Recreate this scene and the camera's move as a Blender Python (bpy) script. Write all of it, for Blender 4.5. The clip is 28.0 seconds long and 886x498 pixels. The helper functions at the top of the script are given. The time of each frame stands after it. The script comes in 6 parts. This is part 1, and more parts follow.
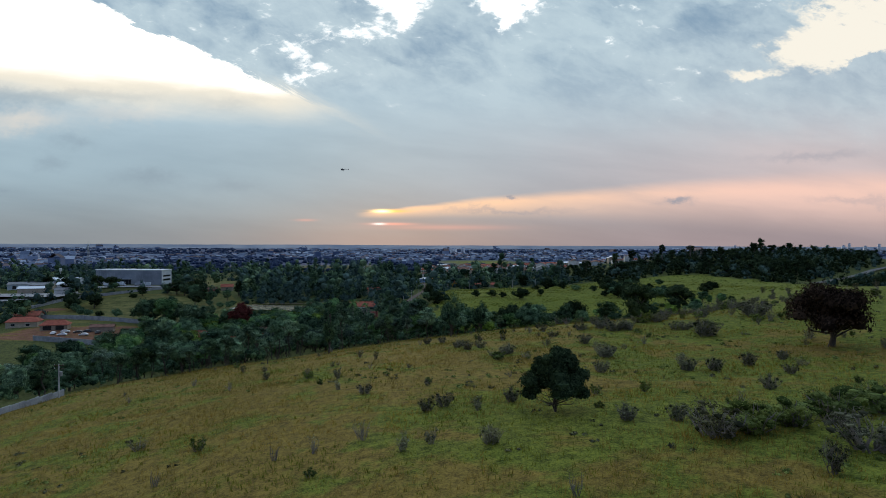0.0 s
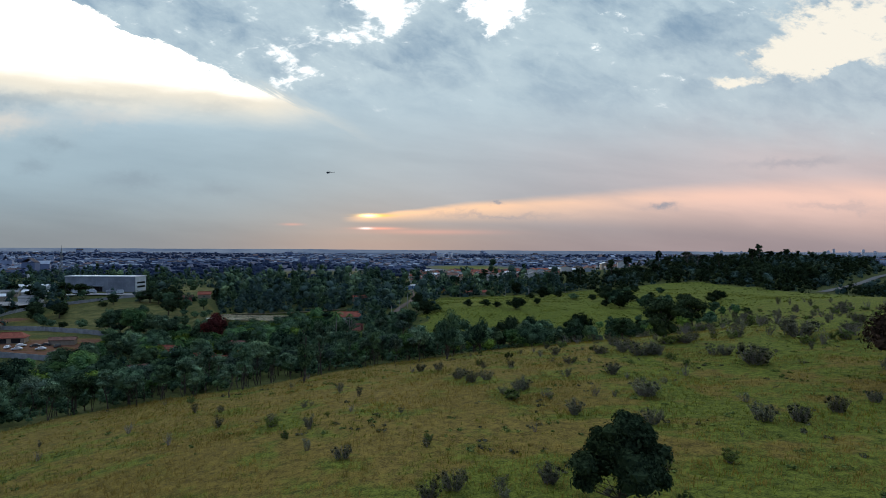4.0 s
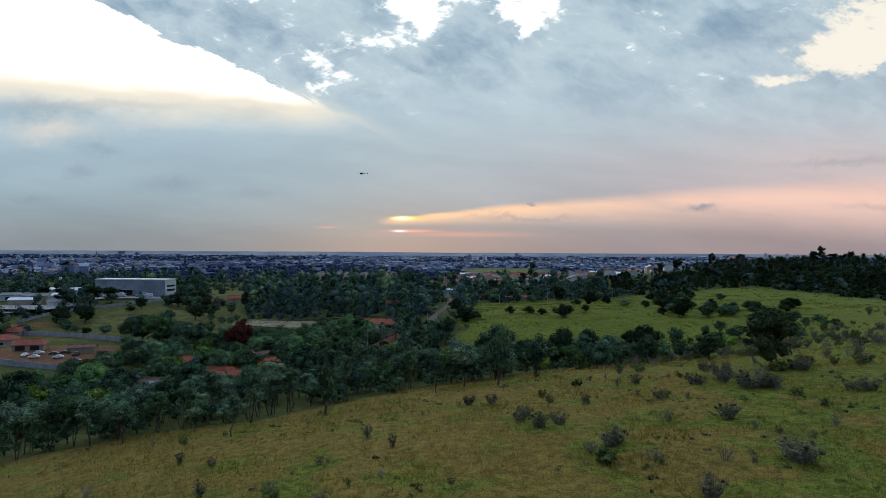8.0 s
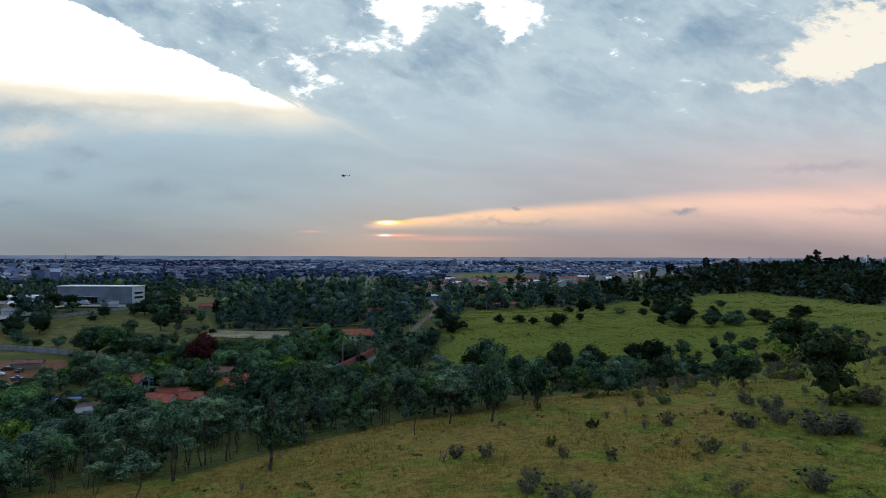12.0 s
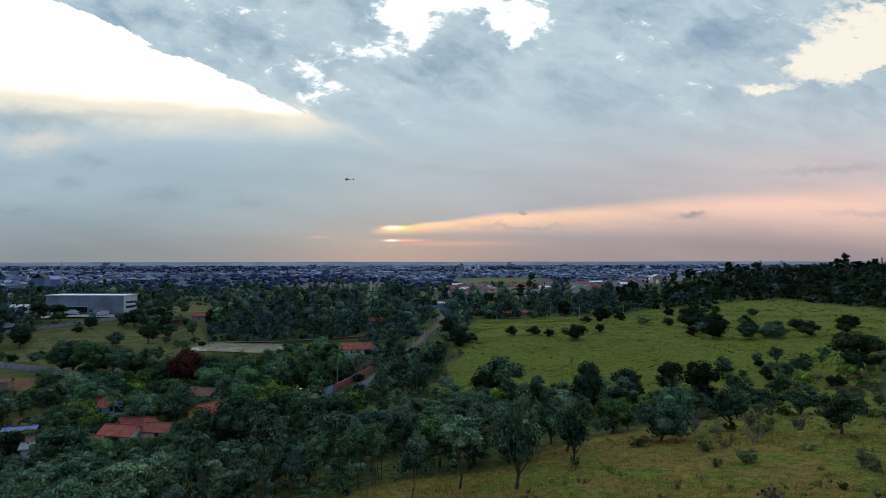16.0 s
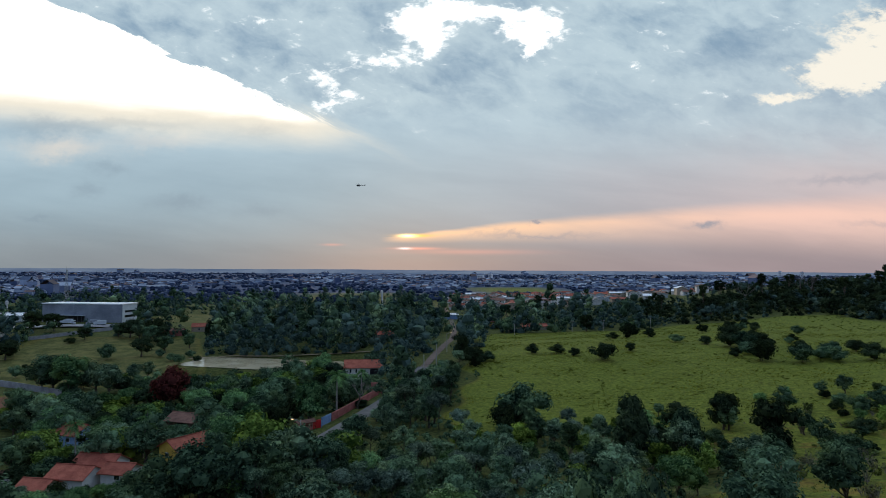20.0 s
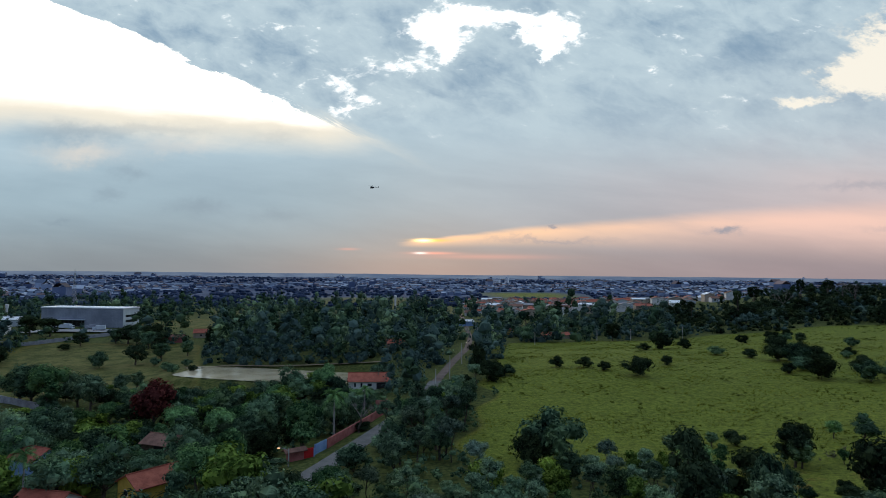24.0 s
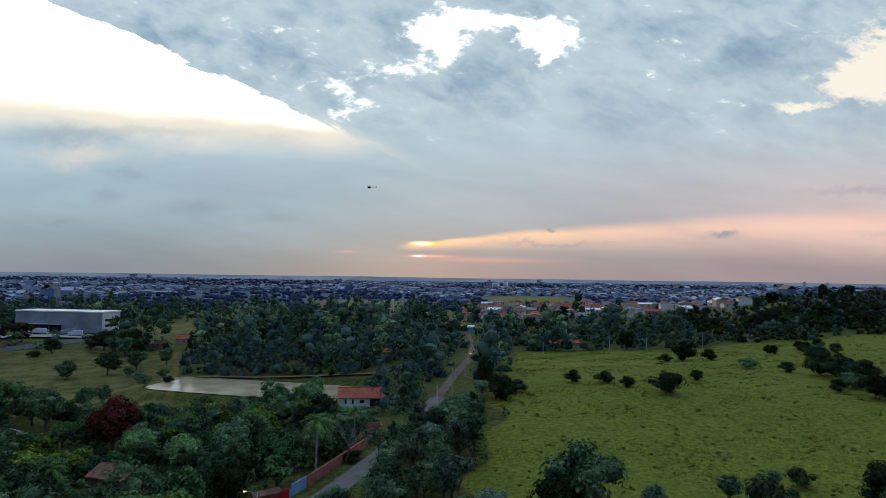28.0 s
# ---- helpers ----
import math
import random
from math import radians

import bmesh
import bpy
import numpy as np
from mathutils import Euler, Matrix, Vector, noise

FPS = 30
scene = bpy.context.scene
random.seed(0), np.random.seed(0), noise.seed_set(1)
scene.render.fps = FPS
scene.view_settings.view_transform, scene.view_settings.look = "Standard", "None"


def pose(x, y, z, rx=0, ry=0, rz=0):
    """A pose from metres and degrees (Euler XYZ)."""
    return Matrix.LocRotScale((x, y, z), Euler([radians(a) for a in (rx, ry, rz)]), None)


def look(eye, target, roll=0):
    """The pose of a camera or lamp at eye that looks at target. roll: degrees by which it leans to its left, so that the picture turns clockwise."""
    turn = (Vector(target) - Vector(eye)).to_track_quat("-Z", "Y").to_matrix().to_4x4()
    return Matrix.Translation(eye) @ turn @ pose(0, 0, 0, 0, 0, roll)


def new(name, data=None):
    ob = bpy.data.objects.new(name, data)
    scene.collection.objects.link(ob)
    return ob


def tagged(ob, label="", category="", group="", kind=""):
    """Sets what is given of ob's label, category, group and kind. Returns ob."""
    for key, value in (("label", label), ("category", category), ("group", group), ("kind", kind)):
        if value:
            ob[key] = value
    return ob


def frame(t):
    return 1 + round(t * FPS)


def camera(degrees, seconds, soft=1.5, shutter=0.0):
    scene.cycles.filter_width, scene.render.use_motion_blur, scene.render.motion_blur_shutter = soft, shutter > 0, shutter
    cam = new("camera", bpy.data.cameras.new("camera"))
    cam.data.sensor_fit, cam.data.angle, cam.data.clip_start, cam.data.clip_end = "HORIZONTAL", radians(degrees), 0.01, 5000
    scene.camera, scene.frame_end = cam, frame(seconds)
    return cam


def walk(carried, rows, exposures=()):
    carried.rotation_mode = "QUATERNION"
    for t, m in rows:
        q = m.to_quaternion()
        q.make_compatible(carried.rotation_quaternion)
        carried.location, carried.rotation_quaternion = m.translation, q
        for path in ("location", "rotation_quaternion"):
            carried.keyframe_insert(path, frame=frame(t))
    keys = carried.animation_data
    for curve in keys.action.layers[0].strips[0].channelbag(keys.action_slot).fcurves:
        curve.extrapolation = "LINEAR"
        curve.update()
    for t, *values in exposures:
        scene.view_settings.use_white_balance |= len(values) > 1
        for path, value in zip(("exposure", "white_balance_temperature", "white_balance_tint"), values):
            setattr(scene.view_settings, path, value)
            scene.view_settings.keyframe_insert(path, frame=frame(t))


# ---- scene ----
cam = camera(71.9, 28.0, 0.6)
PATH = [
    (0, (-3.705, 1.526, 25.448), (-3.498, 3.516, 25.437), 0.2),
    (0.5, (-3.637, 4.092, 25.676), (-3.425, 6.08, 25.67), 0.1),
    (1, (-3.456, 6.556, 25.827), (-3.244, 8.545, 25.824), 0.1),
    (1.5, (-3.231, 9.068, 25.96), (-3.01, 11.056, 25.957), 0.2),
    (2, (-3.078, 11.646, 26.095), (-2.827, 13.63, 26.094), 0.3),
    (2.5, (-3.047, 14.315, 26.245), (-2.79, 16.298, 26.246), 0.3),
    (3, (-3.049, 17.096, 26.357), (-2.793, 19.079, 26.36), 0.3),
    (3.5, (-3.168, 20.136, 26.379), (-2.916, 22.12, 26.383), 0.3),
    (5.5, (-3.863, 32.97, 26.105), (-3.629, 34.956, 26.11), 0.3),
    (6, (-3.945, 36.054, 26.055), (-3.734, 38.043, 26.061), 0.3),
    (6.5, (-3.974, 39.017, 26.042), (-3.795, 41.009, 26.05), 0.3),
    (7, (-3.909, 41.9, 26.101), (-3.745, 43.893, 26.111), 0.4),
    (7.5, (-3.781, 44.745, 26.218), (-3.617, 46.738, 26.23), 0.3),
    (8, (-3.565, 47.474, 26.374), (-3.424, 49.469, 26.386), 0.3),
    (8.5, (-3.138, 50.186, 26.553), (-3.002, 52.182, 26.562), 0.3),
    (9, (-2.749, 52.93, 26.658), (-2.595, 54.924, 26.669), 0.2),
    (9.5, (-2.484, 55.712, 26.686), (-2.304, 57.704, 26.701), 0.2),
    (10, (-2.26, 58.557, 26.678), (-2.073, 60.548, 26.694), 0.2),
    (10.5, (-1.997, 61.436, 26.667), (-1.808, 63.427, 26.688), 0.2),
    (11, (-1.718, 64.199, 26.647), (-1.535, 66.19, 26.67), 0.2),
    (11.5, (-1.47, 66.895, 26.648), (-1.293, 68.887, 26.671), 0.4),
    (12, (-1.274, 69.643, 26.638), (-1.085, 71.633, 26.664), 0.2),
    (12.5, (-1.068, 72.508, 26.65), (-0.89, 74.5, 26.681), 0.2),
    (14.5, (0.093, 84.55, 26.926), (0.274, 86.542, 26.96), -0.1),
    (15, (0.405, 87.504, 26.989), (0.584, 89.496, 27.025), -0.1),
    (15.5, (0.751, 90.472, 27.089), (0.918, 92.465, 27.128), -0.1),
    (16, (1.016, 93.549, 27.224), (1.183, 95.542, 27.266), -0.1),
    (16.5, (1.177, 96.747, 27.401), (1.348, 98.739, 27.445), 0.0),
    (17, (1.266, 99.999, 27.617), (1.433, 101.991, 27.664), 0.2),
    (17.5, (1.464, 103.087, 27.78), (1.617, 105.081, 27.831), 0.1),
    (18, (1.782, 106.0, 27.906), (1.922, 107.994, 27.96), 0.1),
    (18.5, (2.11, 108.778, 27.989), (2.249, 110.772, 28.046), 0.1),
    (19, (2.306, 111.474, 28.02), (2.436, 113.469, 28.081), 0.0),
    (19.5, (2.395, 114.136, 28.025), (2.518, 116.131, 28.09), 0.1),
    (20, (2.483, 116.736, 28.018), (2.607, 118.731, 28.087), 0.3),
    (20.5, (2.71, 119.287, 27.974), (2.832, 121.282, 28.049), 0.2),
    (21, (2.957, 121.848, 27.923), (3.105, 123.841, 28.001), 0.3),
    (21.5, (3.205, 124.514, 27.868), (3.332, 126.509, 27.948), 0.3),
    (22, (3.517, 127.274, 27.828), (3.601, 129.27, 27.909), 0.3),
    (22.5, (3.766, 130.166, 27.792), (3.844, 132.163, 27.876), 0.3),
    (24.5, (4.352, 142.426, 27.646), (4.423, 144.423, 27.73), 0.6),
    (25, (4.419, 145.579, 27.621), (4.487, 147.576, 27.704), 0.6),
    (25.5, (4.538, 148.843, 27.601), (4.587, 150.841, 27.683), 0.8),
    (26, (4.531, 152.062, 27.598), (4.58, 154.059, 27.682), 0.9),
    (26.5, (4.426, 155.047, 27.62), (4.489, 157.044, 27.706), 1.0),
    (27, (4.232, 157.825, 27.65), (4.321, 159.821, 27.741), 1.0),
    (27.5, (4.004, 160.446, 27.659), (4.113, 162.441, 27.75), 0.8),
    (28, (3.828, 162.952, 27.675), (3.906, 164.948, 27.769), 0.8),
]
walk(cam, [(t, look(eye, target, roll)) for t, eye, target, roll in PATH])

# ---------------------------------------------------------------- light
SUN_AZ, SUN_EL = 0.0, radians(3.3)


class V:
    """A number in a node tree, with arithmetic."""

    def __init__(self, tree, socket):
        self.tree, self.socket = tree, socket

    def _op(self, op, *others, clamp=False):
        n = self.tree.nodes.new("ShaderNodeMath")
        n.operation, n.use_clamp = op, clamp
        for i, o in enumerate((self, *others)):
            if isinstance(o, V):
                self.tree.links.new(o.socket, n.inputs[i])
            else:
                n.inputs[i].default_value = o
        return V(self.tree, n.outputs[0])

    def __add__(self, o): return self._op("ADD", o)
    def __radd__(self, o): return self._op("ADD", o)
    def __sub__(self, o): return self._op("SUBTRACT", o)
    def __rsub__(self, o): return (self * -1.0) + o
    def __mul__(self, o): return self._op("MULTIPLY", o)
    def __rmul__(self, o): return self._op("MULTIPLY", o)
    def __truediv__(self, o): return self._op("DIVIDE", o)
    def power(self, o): return self._op("POWER", o)
    def most(self, o): return self._op("MAXIMUM", o)
    def least(self, o): return self._op("MINIMUM", o)

    def step(self, lo, hi, a=0.0, b=1.0):
        n = self.tree.nodes.new("ShaderNodeMapRange")
        n.interpolation_type = "SMOOTHSTEP"
        self.tree.links.new(self.socket, n.inputs[0])
        for i, v in zip((1, 2, 3, 4), (lo, hi, a, b)):
            if isinstance(v, V):
                self.tree.links.new(v.socket, n.inputs[i])
            else:
                n.inputs[i].default_value = v
        return V(self.tree, n.outputs[0])

    def bell(self):
        """exp(-x) of a non-negative number."""
        return V(self.tree, self._op("MULTIPLY", -1.0)._op("EXPONENT").socket)


def noise_at(tree, vec, scale, detail=4, rough=0.55, distortion=0.0):
    n = tree.nodes.new("ShaderNodeTexNoise")
    if vec is not None:
        tree.links.new(vec, n.inputs["Vector"])
    n.inputs["Scale"].default_value, n.inputs["Detail"].default_value = scale, detail
    n.inputs["Roughness"].default_value, n.inputs["Distortion"].default_value = rough, distortion
    return V(tree, n.outputs[0])


def vec3(tree, x, y, z):
    n = tree.nodes.new("ShaderNodeCombineXYZ")
    for i, v in enumerate((x, y, z)):
        if isinstance(v, V):
            tree.links.new(v.socket, n.inputs[i])
        else:
            n.inputs[i].default_value = v
    return n.outputs[0]


def blend(tree, fac, a, b, mode="MIX"):
    n = tree.nodes.new("ShaderNodeMix")
    n.data_type, n.blend_type = "RGBA", mode
    if isinstance(fac, V):
        tree.links.new(fac.socket, n.inputs[0])
    else:
        n.inputs[0].default_value = fac
    for i, c in ((6, a), (7, b)):
        if isinstance(c, tuple):
            n.inputs[i].default_value = (*c, 1)
        else:
            tree.links.new(c, n.inputs[i])
    return n.outputs[2]


def make_sky():
    world = bpy.data.worlds.new("dusk_sky")
    scene.world = world
    world.use_nodes = True
    t = world.node_tree
    t.nodes.clear()
    out, bg = t.nodes.new("ShaderNodeOutputWorld"), t.nodes.new("ShaderNodeBackground")
    t.links.new(bg.outputs[0], out.inputs[0])
    sky = t.nodes.new("ShaderNodeTexSky")
    sky.sky_type, sky.sun_disc = "NISHITA", False
    sky.sun_elevation, sky.sun_rotation = SUN_EL, SUN_AZ
    clear = t.nodes.new("ShaderNodeVectorMath")
    clear.operation = "SCALE"
    t.links.new(sky.outputs[0], clear.inputs[0])
    clear.inputs[3].default_value = 0.12
    co, sep = t.nodes.new("ShaderNodeTexCoord"), t.nodes.new("ShaderNodeSeparateXYZ")
    t.links.new(co.outputs["Generated"], sep.inputs[0])
    x, y, z = (V(t, sep.outputs[i]) for i in range(3))
    # the western half of the sky, spread flat about a heading a little north of the sun
    ca, sa = math.cos(0.104), math.sin(0.104)
    fx, fy = x * ca - y * sa, x * sa + y * ca
    front = fy.step(0.05, 0.35)
    d = fy.most(0.05)
    a, b = fx / d, z / d
    # the cloud sheet overhead
    h = z.most(0.0) + 0.13
    cx, cy = x / h, y / h
    sheet = vec3(t, cx, cy, 0.0)
    fine = noise_at(t, sheet, 3.6, 8, 0.64, 0.5)
    broad = noise_at(t, sheet, 0.75, 4, 0.5, 0.3)
    flat = vec3(t, a, b * 2.2, 0.0)
    wisp = noise_at(t, flat, 5.0, 6, 0.6, 0.4)
    streak = noise_at(t, vec3(t, a * 0.5, b * 3.0 + a * 0.35, 0.0), 5.0, 5, 0.55, 0.2)
    jig = (wisp - 0.5) * 0.06
    # smooth veil: grey-blue, warmer and pinker towards the north
    low = blend(t, a.step(-0.4, 0.55), SKY["haze_left"], SKY["haze_right"])
    mid = blend(t, a.step(-0.3, 0.75), SKY["veil_left"], SKY["veil_right"])
    veil = blend(t, (b + (wisp - 0.5) * 0.03).step(0.0, 0.13), low, mid)
    high = blend(t, a.step(-0.2, 0.8), SKY["high_left"], SKY["high_right"])
    veil = blend(t, (b + jig).step(0.1, 0.26), veil, high)
    soft = (streak - 0.5) * 1.0 + 1.0
    veil = blend(t, 1.0, veil, vec3(t, soft.step(0.7, 1.3, 0.9, 1.12), soft.step(0.7, 1.3, 0.91, 1.1), soft.step(0.7, 1.3, 0.92, 1.08)), "MULTIPLY")

    def spot(ax, bx, sx, sy):
        u, v = (a - ax) / sx, (b - bx) / sy
        return (u * u + v * v).bell()

    # the same plane with its coordinates ruffled, which frays every patch
    ruffle = t.nodes.new("ShaderNodeTexNoise")
    t.links.new(vec3(t, a, b * 1.5, 3.0), ruffle.inputs["Vector"])
    ruffle.inputs["Scale"].default_value, ruffle.inputs["Detail"].default_value, ruffle.inputs["Roughness"].default_value = 13.0, 8, 0.70
    parts3 = t.nodes.new("ShaderNodeSeparateXYZ")
    t.links.new(ruffle.outputs["Color"], parts3.inputs[0])
    aw, bw = a + (V(t, parts3.outputs[0]) - 0.5) * 0.11, b + (V(t, parts3.outputs[1]) - 0.5) * 0.062

    def patches(table):
        total = None
        for ax, bx, sx, sy, k in table:
            u, v = (aw - ax) / sx, (bw - bx) / sy
            s = (u * u + v * v).bell() * k
            total = s if total is None else total + s
        return total

    # broken cloud sheet with bright gaps
    puff = noise_at(t, vec3(t, a + bw * 0.3, bw * 1.7, 0.0), 8.0, 8, 0.58, 0.25)
    grainy = noise_at(t, vec3(t, (a * 0.9 - b * 0.42) * 0.5, a * 0.42 + b * 0.95, 1.0), 30.0, 6, 0.62, 0.4)
    ripple = noise_at(t, vec3(t, a * 0.55 + b * 0.5, b * 1.3 - a * 0.35, 5.0), 62.0, 4, 0.6, 0.5)
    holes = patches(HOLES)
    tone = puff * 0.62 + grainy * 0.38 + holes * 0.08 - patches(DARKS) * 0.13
    body = blend(t, tone.step(0.22, 0.62), SKY["cloud_dark"], SKY["cloud_light"])
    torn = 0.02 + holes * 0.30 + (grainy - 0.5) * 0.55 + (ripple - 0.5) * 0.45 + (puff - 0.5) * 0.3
    body = blend(t, torn.step(0.12, 0.34), body, SKY["gap"])
    s1 = (a + 0.644) * 0.401 + (b - 0.423) * 0.916
    along = (a + 0.644) * 0.916 - (b - 0.423) * 0.401
    fray = noise_at(t, vec3(t, along * 7.0, s1 * 34.0, 0.0), 1.3, 8, 0.68, 0.4)
    s1 = s1 + (fray - 0.5) * 0.055
    ragged = (b + (puff - 0.5) * 0.08 + (a * 0.02)).step(0.15, 0.27)
    cover = s1.step(-0.003, (a + 0.24).most(0.0) * 0.7 + 0.007) * ragged
    face = blend(t, cover, veil, body)
    # the bright wedge to the south of the sheet
    upper, lower = 0.2 - a * 0.168, 0.227 - a * 0.07
    bn = b + (streak - 0.5) * 0.05 + (wisp - 0.5) * 0.03
    under = s1.step(-0.004, 0.004, 1.0, 0.0)
    tip = a.step(-0.28, -0.14, 1.0, 0.0)
    glow = under * bn.step(lower - 0.060, lower + 0.004) * tip
    face = blend(t, glow * 0.95, face, SKY["cream"])
    wedge = under * bn.step(lower - 0.006, (upper - lower).most(0.0) + lower + 0.03) * a.step(-0.24, -0.13, 1.0, 0.0)
    face = blend(t, wedge, face, SKY["wedge"])
    trail = (s1 * s1 * 9000.0).bell() * a.step(-0.3, -0.05, 0.4, 0.0) * a.step(-0.34, -0.22)
    face = blend(t, trail, face, SKY["cream"])
    face = blend(t, patches(CREAMS).least(1.0), face, SKY["warm_cream"])
    face = blend(t, patches(SMUDGES).least(0.9), face, SKY["smudge_blue"])
    # the pale opening to the north
    opening = patches(PALE) - patches(((0.690, 0.295, 0.030, 0.014, 1.2),))
    opening = opening + opening.least(0.6).most(0.0) * ((grainy - 0.5) * 3.0 + (puff - 0.5) * 2.6 + (ripple - 0.5) * 1.8)
    face = blend(t, opening.step(0.32, 0.85), face, SKY["pale"])
    # the band of lit haze north of the sun
    rise = (a + 0.135).most(0.0)
    top = 0.055 + rise * 0.14 - rise * rise * 0.055 + (streak - 0.5) * 0.016
    gap = top - b
    open_ = gap.step(0.0, rise * 0.05 + 0.002) * gap.step(rise * 0.03 + 0.005, rise * 0.14 + 0.012, 1.0, 0.0) * (a + 0.15).step(0.0, 0.05)
    warm = blend(t, a.step(-0.05, 0.55), SKY["amber"], SKY["peach"])
    face = blend(t, open_ * (streak.step(0.3, 0.6) * 0.4 + 0.6), face, warm)
    face = blend(t, spot(-0.085, 0.0352, 0.034, 0.0022) * 0.9, face, SKY["streak"])
    face = blend(t, spot(-0.105, 0.0352, 0.010, 0.0016) * 0.7, face, SKY["gap"])
    face = blend(t, spot(-0.225, 0.041, 0.016, 0.002) * 0.4, face, SKY["streak"])
    face = blend(t, spot(0.0, 0.030, 0.10, 0.004) * 0.35, face, SKY["streak"])
    face = blend(t, patches(SMALL).least(0.8), face, SKY["smudge"])
    # the sun behind the slit in the cloud
    face = blend(t, spot(-0.088, 0.0563, 0.027, 0.0026), face, SKY["sun_rim"])
    face = blend(t, spot(-0.1, 0.0560, 0.013, 0.0024), face, SKY["sun"])
    # the rest of the sky, overhead and behind: the same broken sheet
    rest = blend(t, (fine * 0.6 + broad * 0.4).step(0.4, 0.62), SKY["east_dark"], SKY["east_light"])
    rest = blend(t, z.step(-0.02, 0.22), SKY["haze_left"], rest)
    whole = blend(t, front, rest, face)
    whole = blend(t, 0.03, whole, clear.outputs[0])
    # a cloudy sky is brightest overhead
    zenith = z.step(0.40, 0.95, 1.0, 1.9)
    whole = blend(t, 1.0, whole, vec3(t, zenith, zenith, zenith), "MULTIPLY")
    t.links.new(whole, bg.inputs[0])
    bg.inputs[1].default_value = SKY_POWER


def lin(r, g, b):
    """Display colour 0-255 to scene colour."""
    return tuple(((c / 255 + 0.055) / 1.055) ** 2.4 if c > 10 else c / 255 / 12.92 for c in (r, g, b))


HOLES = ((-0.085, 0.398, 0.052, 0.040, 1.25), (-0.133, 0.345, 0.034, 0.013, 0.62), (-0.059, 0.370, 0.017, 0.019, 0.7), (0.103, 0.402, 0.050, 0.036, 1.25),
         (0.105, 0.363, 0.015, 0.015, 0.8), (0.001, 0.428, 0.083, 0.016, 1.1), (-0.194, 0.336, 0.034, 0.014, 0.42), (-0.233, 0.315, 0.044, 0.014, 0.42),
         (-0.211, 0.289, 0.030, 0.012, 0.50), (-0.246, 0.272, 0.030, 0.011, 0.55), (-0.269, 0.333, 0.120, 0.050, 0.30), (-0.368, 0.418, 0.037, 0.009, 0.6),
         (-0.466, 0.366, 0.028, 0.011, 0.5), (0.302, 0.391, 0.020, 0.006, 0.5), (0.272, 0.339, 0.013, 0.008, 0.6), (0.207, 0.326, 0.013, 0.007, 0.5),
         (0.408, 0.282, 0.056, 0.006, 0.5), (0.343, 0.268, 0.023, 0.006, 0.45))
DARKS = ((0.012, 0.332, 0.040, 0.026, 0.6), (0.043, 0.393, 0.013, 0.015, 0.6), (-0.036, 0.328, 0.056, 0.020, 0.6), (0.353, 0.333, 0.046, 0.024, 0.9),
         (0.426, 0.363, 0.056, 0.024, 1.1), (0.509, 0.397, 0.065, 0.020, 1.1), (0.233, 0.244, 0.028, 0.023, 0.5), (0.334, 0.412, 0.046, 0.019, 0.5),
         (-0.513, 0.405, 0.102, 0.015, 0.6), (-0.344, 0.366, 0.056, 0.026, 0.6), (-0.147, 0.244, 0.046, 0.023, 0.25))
SMUDGES = ((-0.482, 0.109, 0.056, 0.017, 0.55), (-0.642, 0.132, 0.023, 0.013, 0.4), (-0.605, 0.169, 0.028, 0.011, 0.4), (-0.351, 0.095, 0.046, 0.013, 0.4),
           (-0.719, 0.239, 0.083, 0.015, 0.4), (-0.559, 0.241, 0.111, 0.011, 0.25), (-0.343, 0.232, 0.056, 0.011, 0.2), (-0.736, 0.085, 0.019, 0.005, 0.4))
CREAMS = ((-0.695, 0.205, 0.069, 0.018, 0.6), (-0.521, 0.214, 0.074, 0.013, 0.3))
SMALL = ((0.109, 0.085, 0.007, 0.004, 0.8), (0.382, 0.077, 0.024, 0.007, 0.8), (0.600, 0.148, 0.083, 0.007, 0.35), (0.672, 0.077, 0.074, 0.006, 0.3), (0.10, 0.057, 0.10, 0.004, 0.45))
PALE = ((0.701, 0.383, 0.120, 0.069, 1.0), (0.582, 0.309, 0.056, 0.026, 0.8), (0.499, 0.277, 0.070, 0.011, 0.75), (0.646, 0.332, 0.083, 0.042, 0.7))
SKY_POWER = 1.0
SKY = dict(
    haze_left=lin(136, 148, 156), haze_right=lin(158, 145, 150), veil_left=lin(156, 180, 194), veil_right=lin(202, 186, 188),
    high_left=lin(178, 202, 216), high_right=lin(196, 200, 206), cloud_dark=lin(126, 156, 182), cloud_light=lin(192, 212, 222), warm_cream=lin(238, 226, 212), smudge_blue=lin(134, 154, 170), pale=lin(252, 246, 232),
    gap=(1.5, 1.5, 1.47), wedge=(2.5, 2.42, 2.25), cream=lin(250, 241, 222), amber=lin(255, 212, 176), peach=lin(250, 208, 192),
    east_dark=lin(74, 98, 138), east_light=lin(152, 170, 200),
    streak=lin(246, 176, 165), smudge=lin(142, 150, 166), sun_rim=(1.3, 0.72, 0.16), sun=(3.2, 2.3, 1.1))
make_sky()
sun = new("sun", bpy.data.lights.new("sun", "SUN"))
sun.data.energy, sun.data.angle, sun.data.color = 0.6, radians(10), (1.0, 0.72, 0.48)
sun.matrix_world = look((0, 0, 60), (-math.sin(SUN_AZ) * math.cos(SUN_EL), -math.cos(SUN_AZ) * math.cos(SUN_EL), 60 - math.sin(SUN_EL)))
tagged(sun, kind="structure")


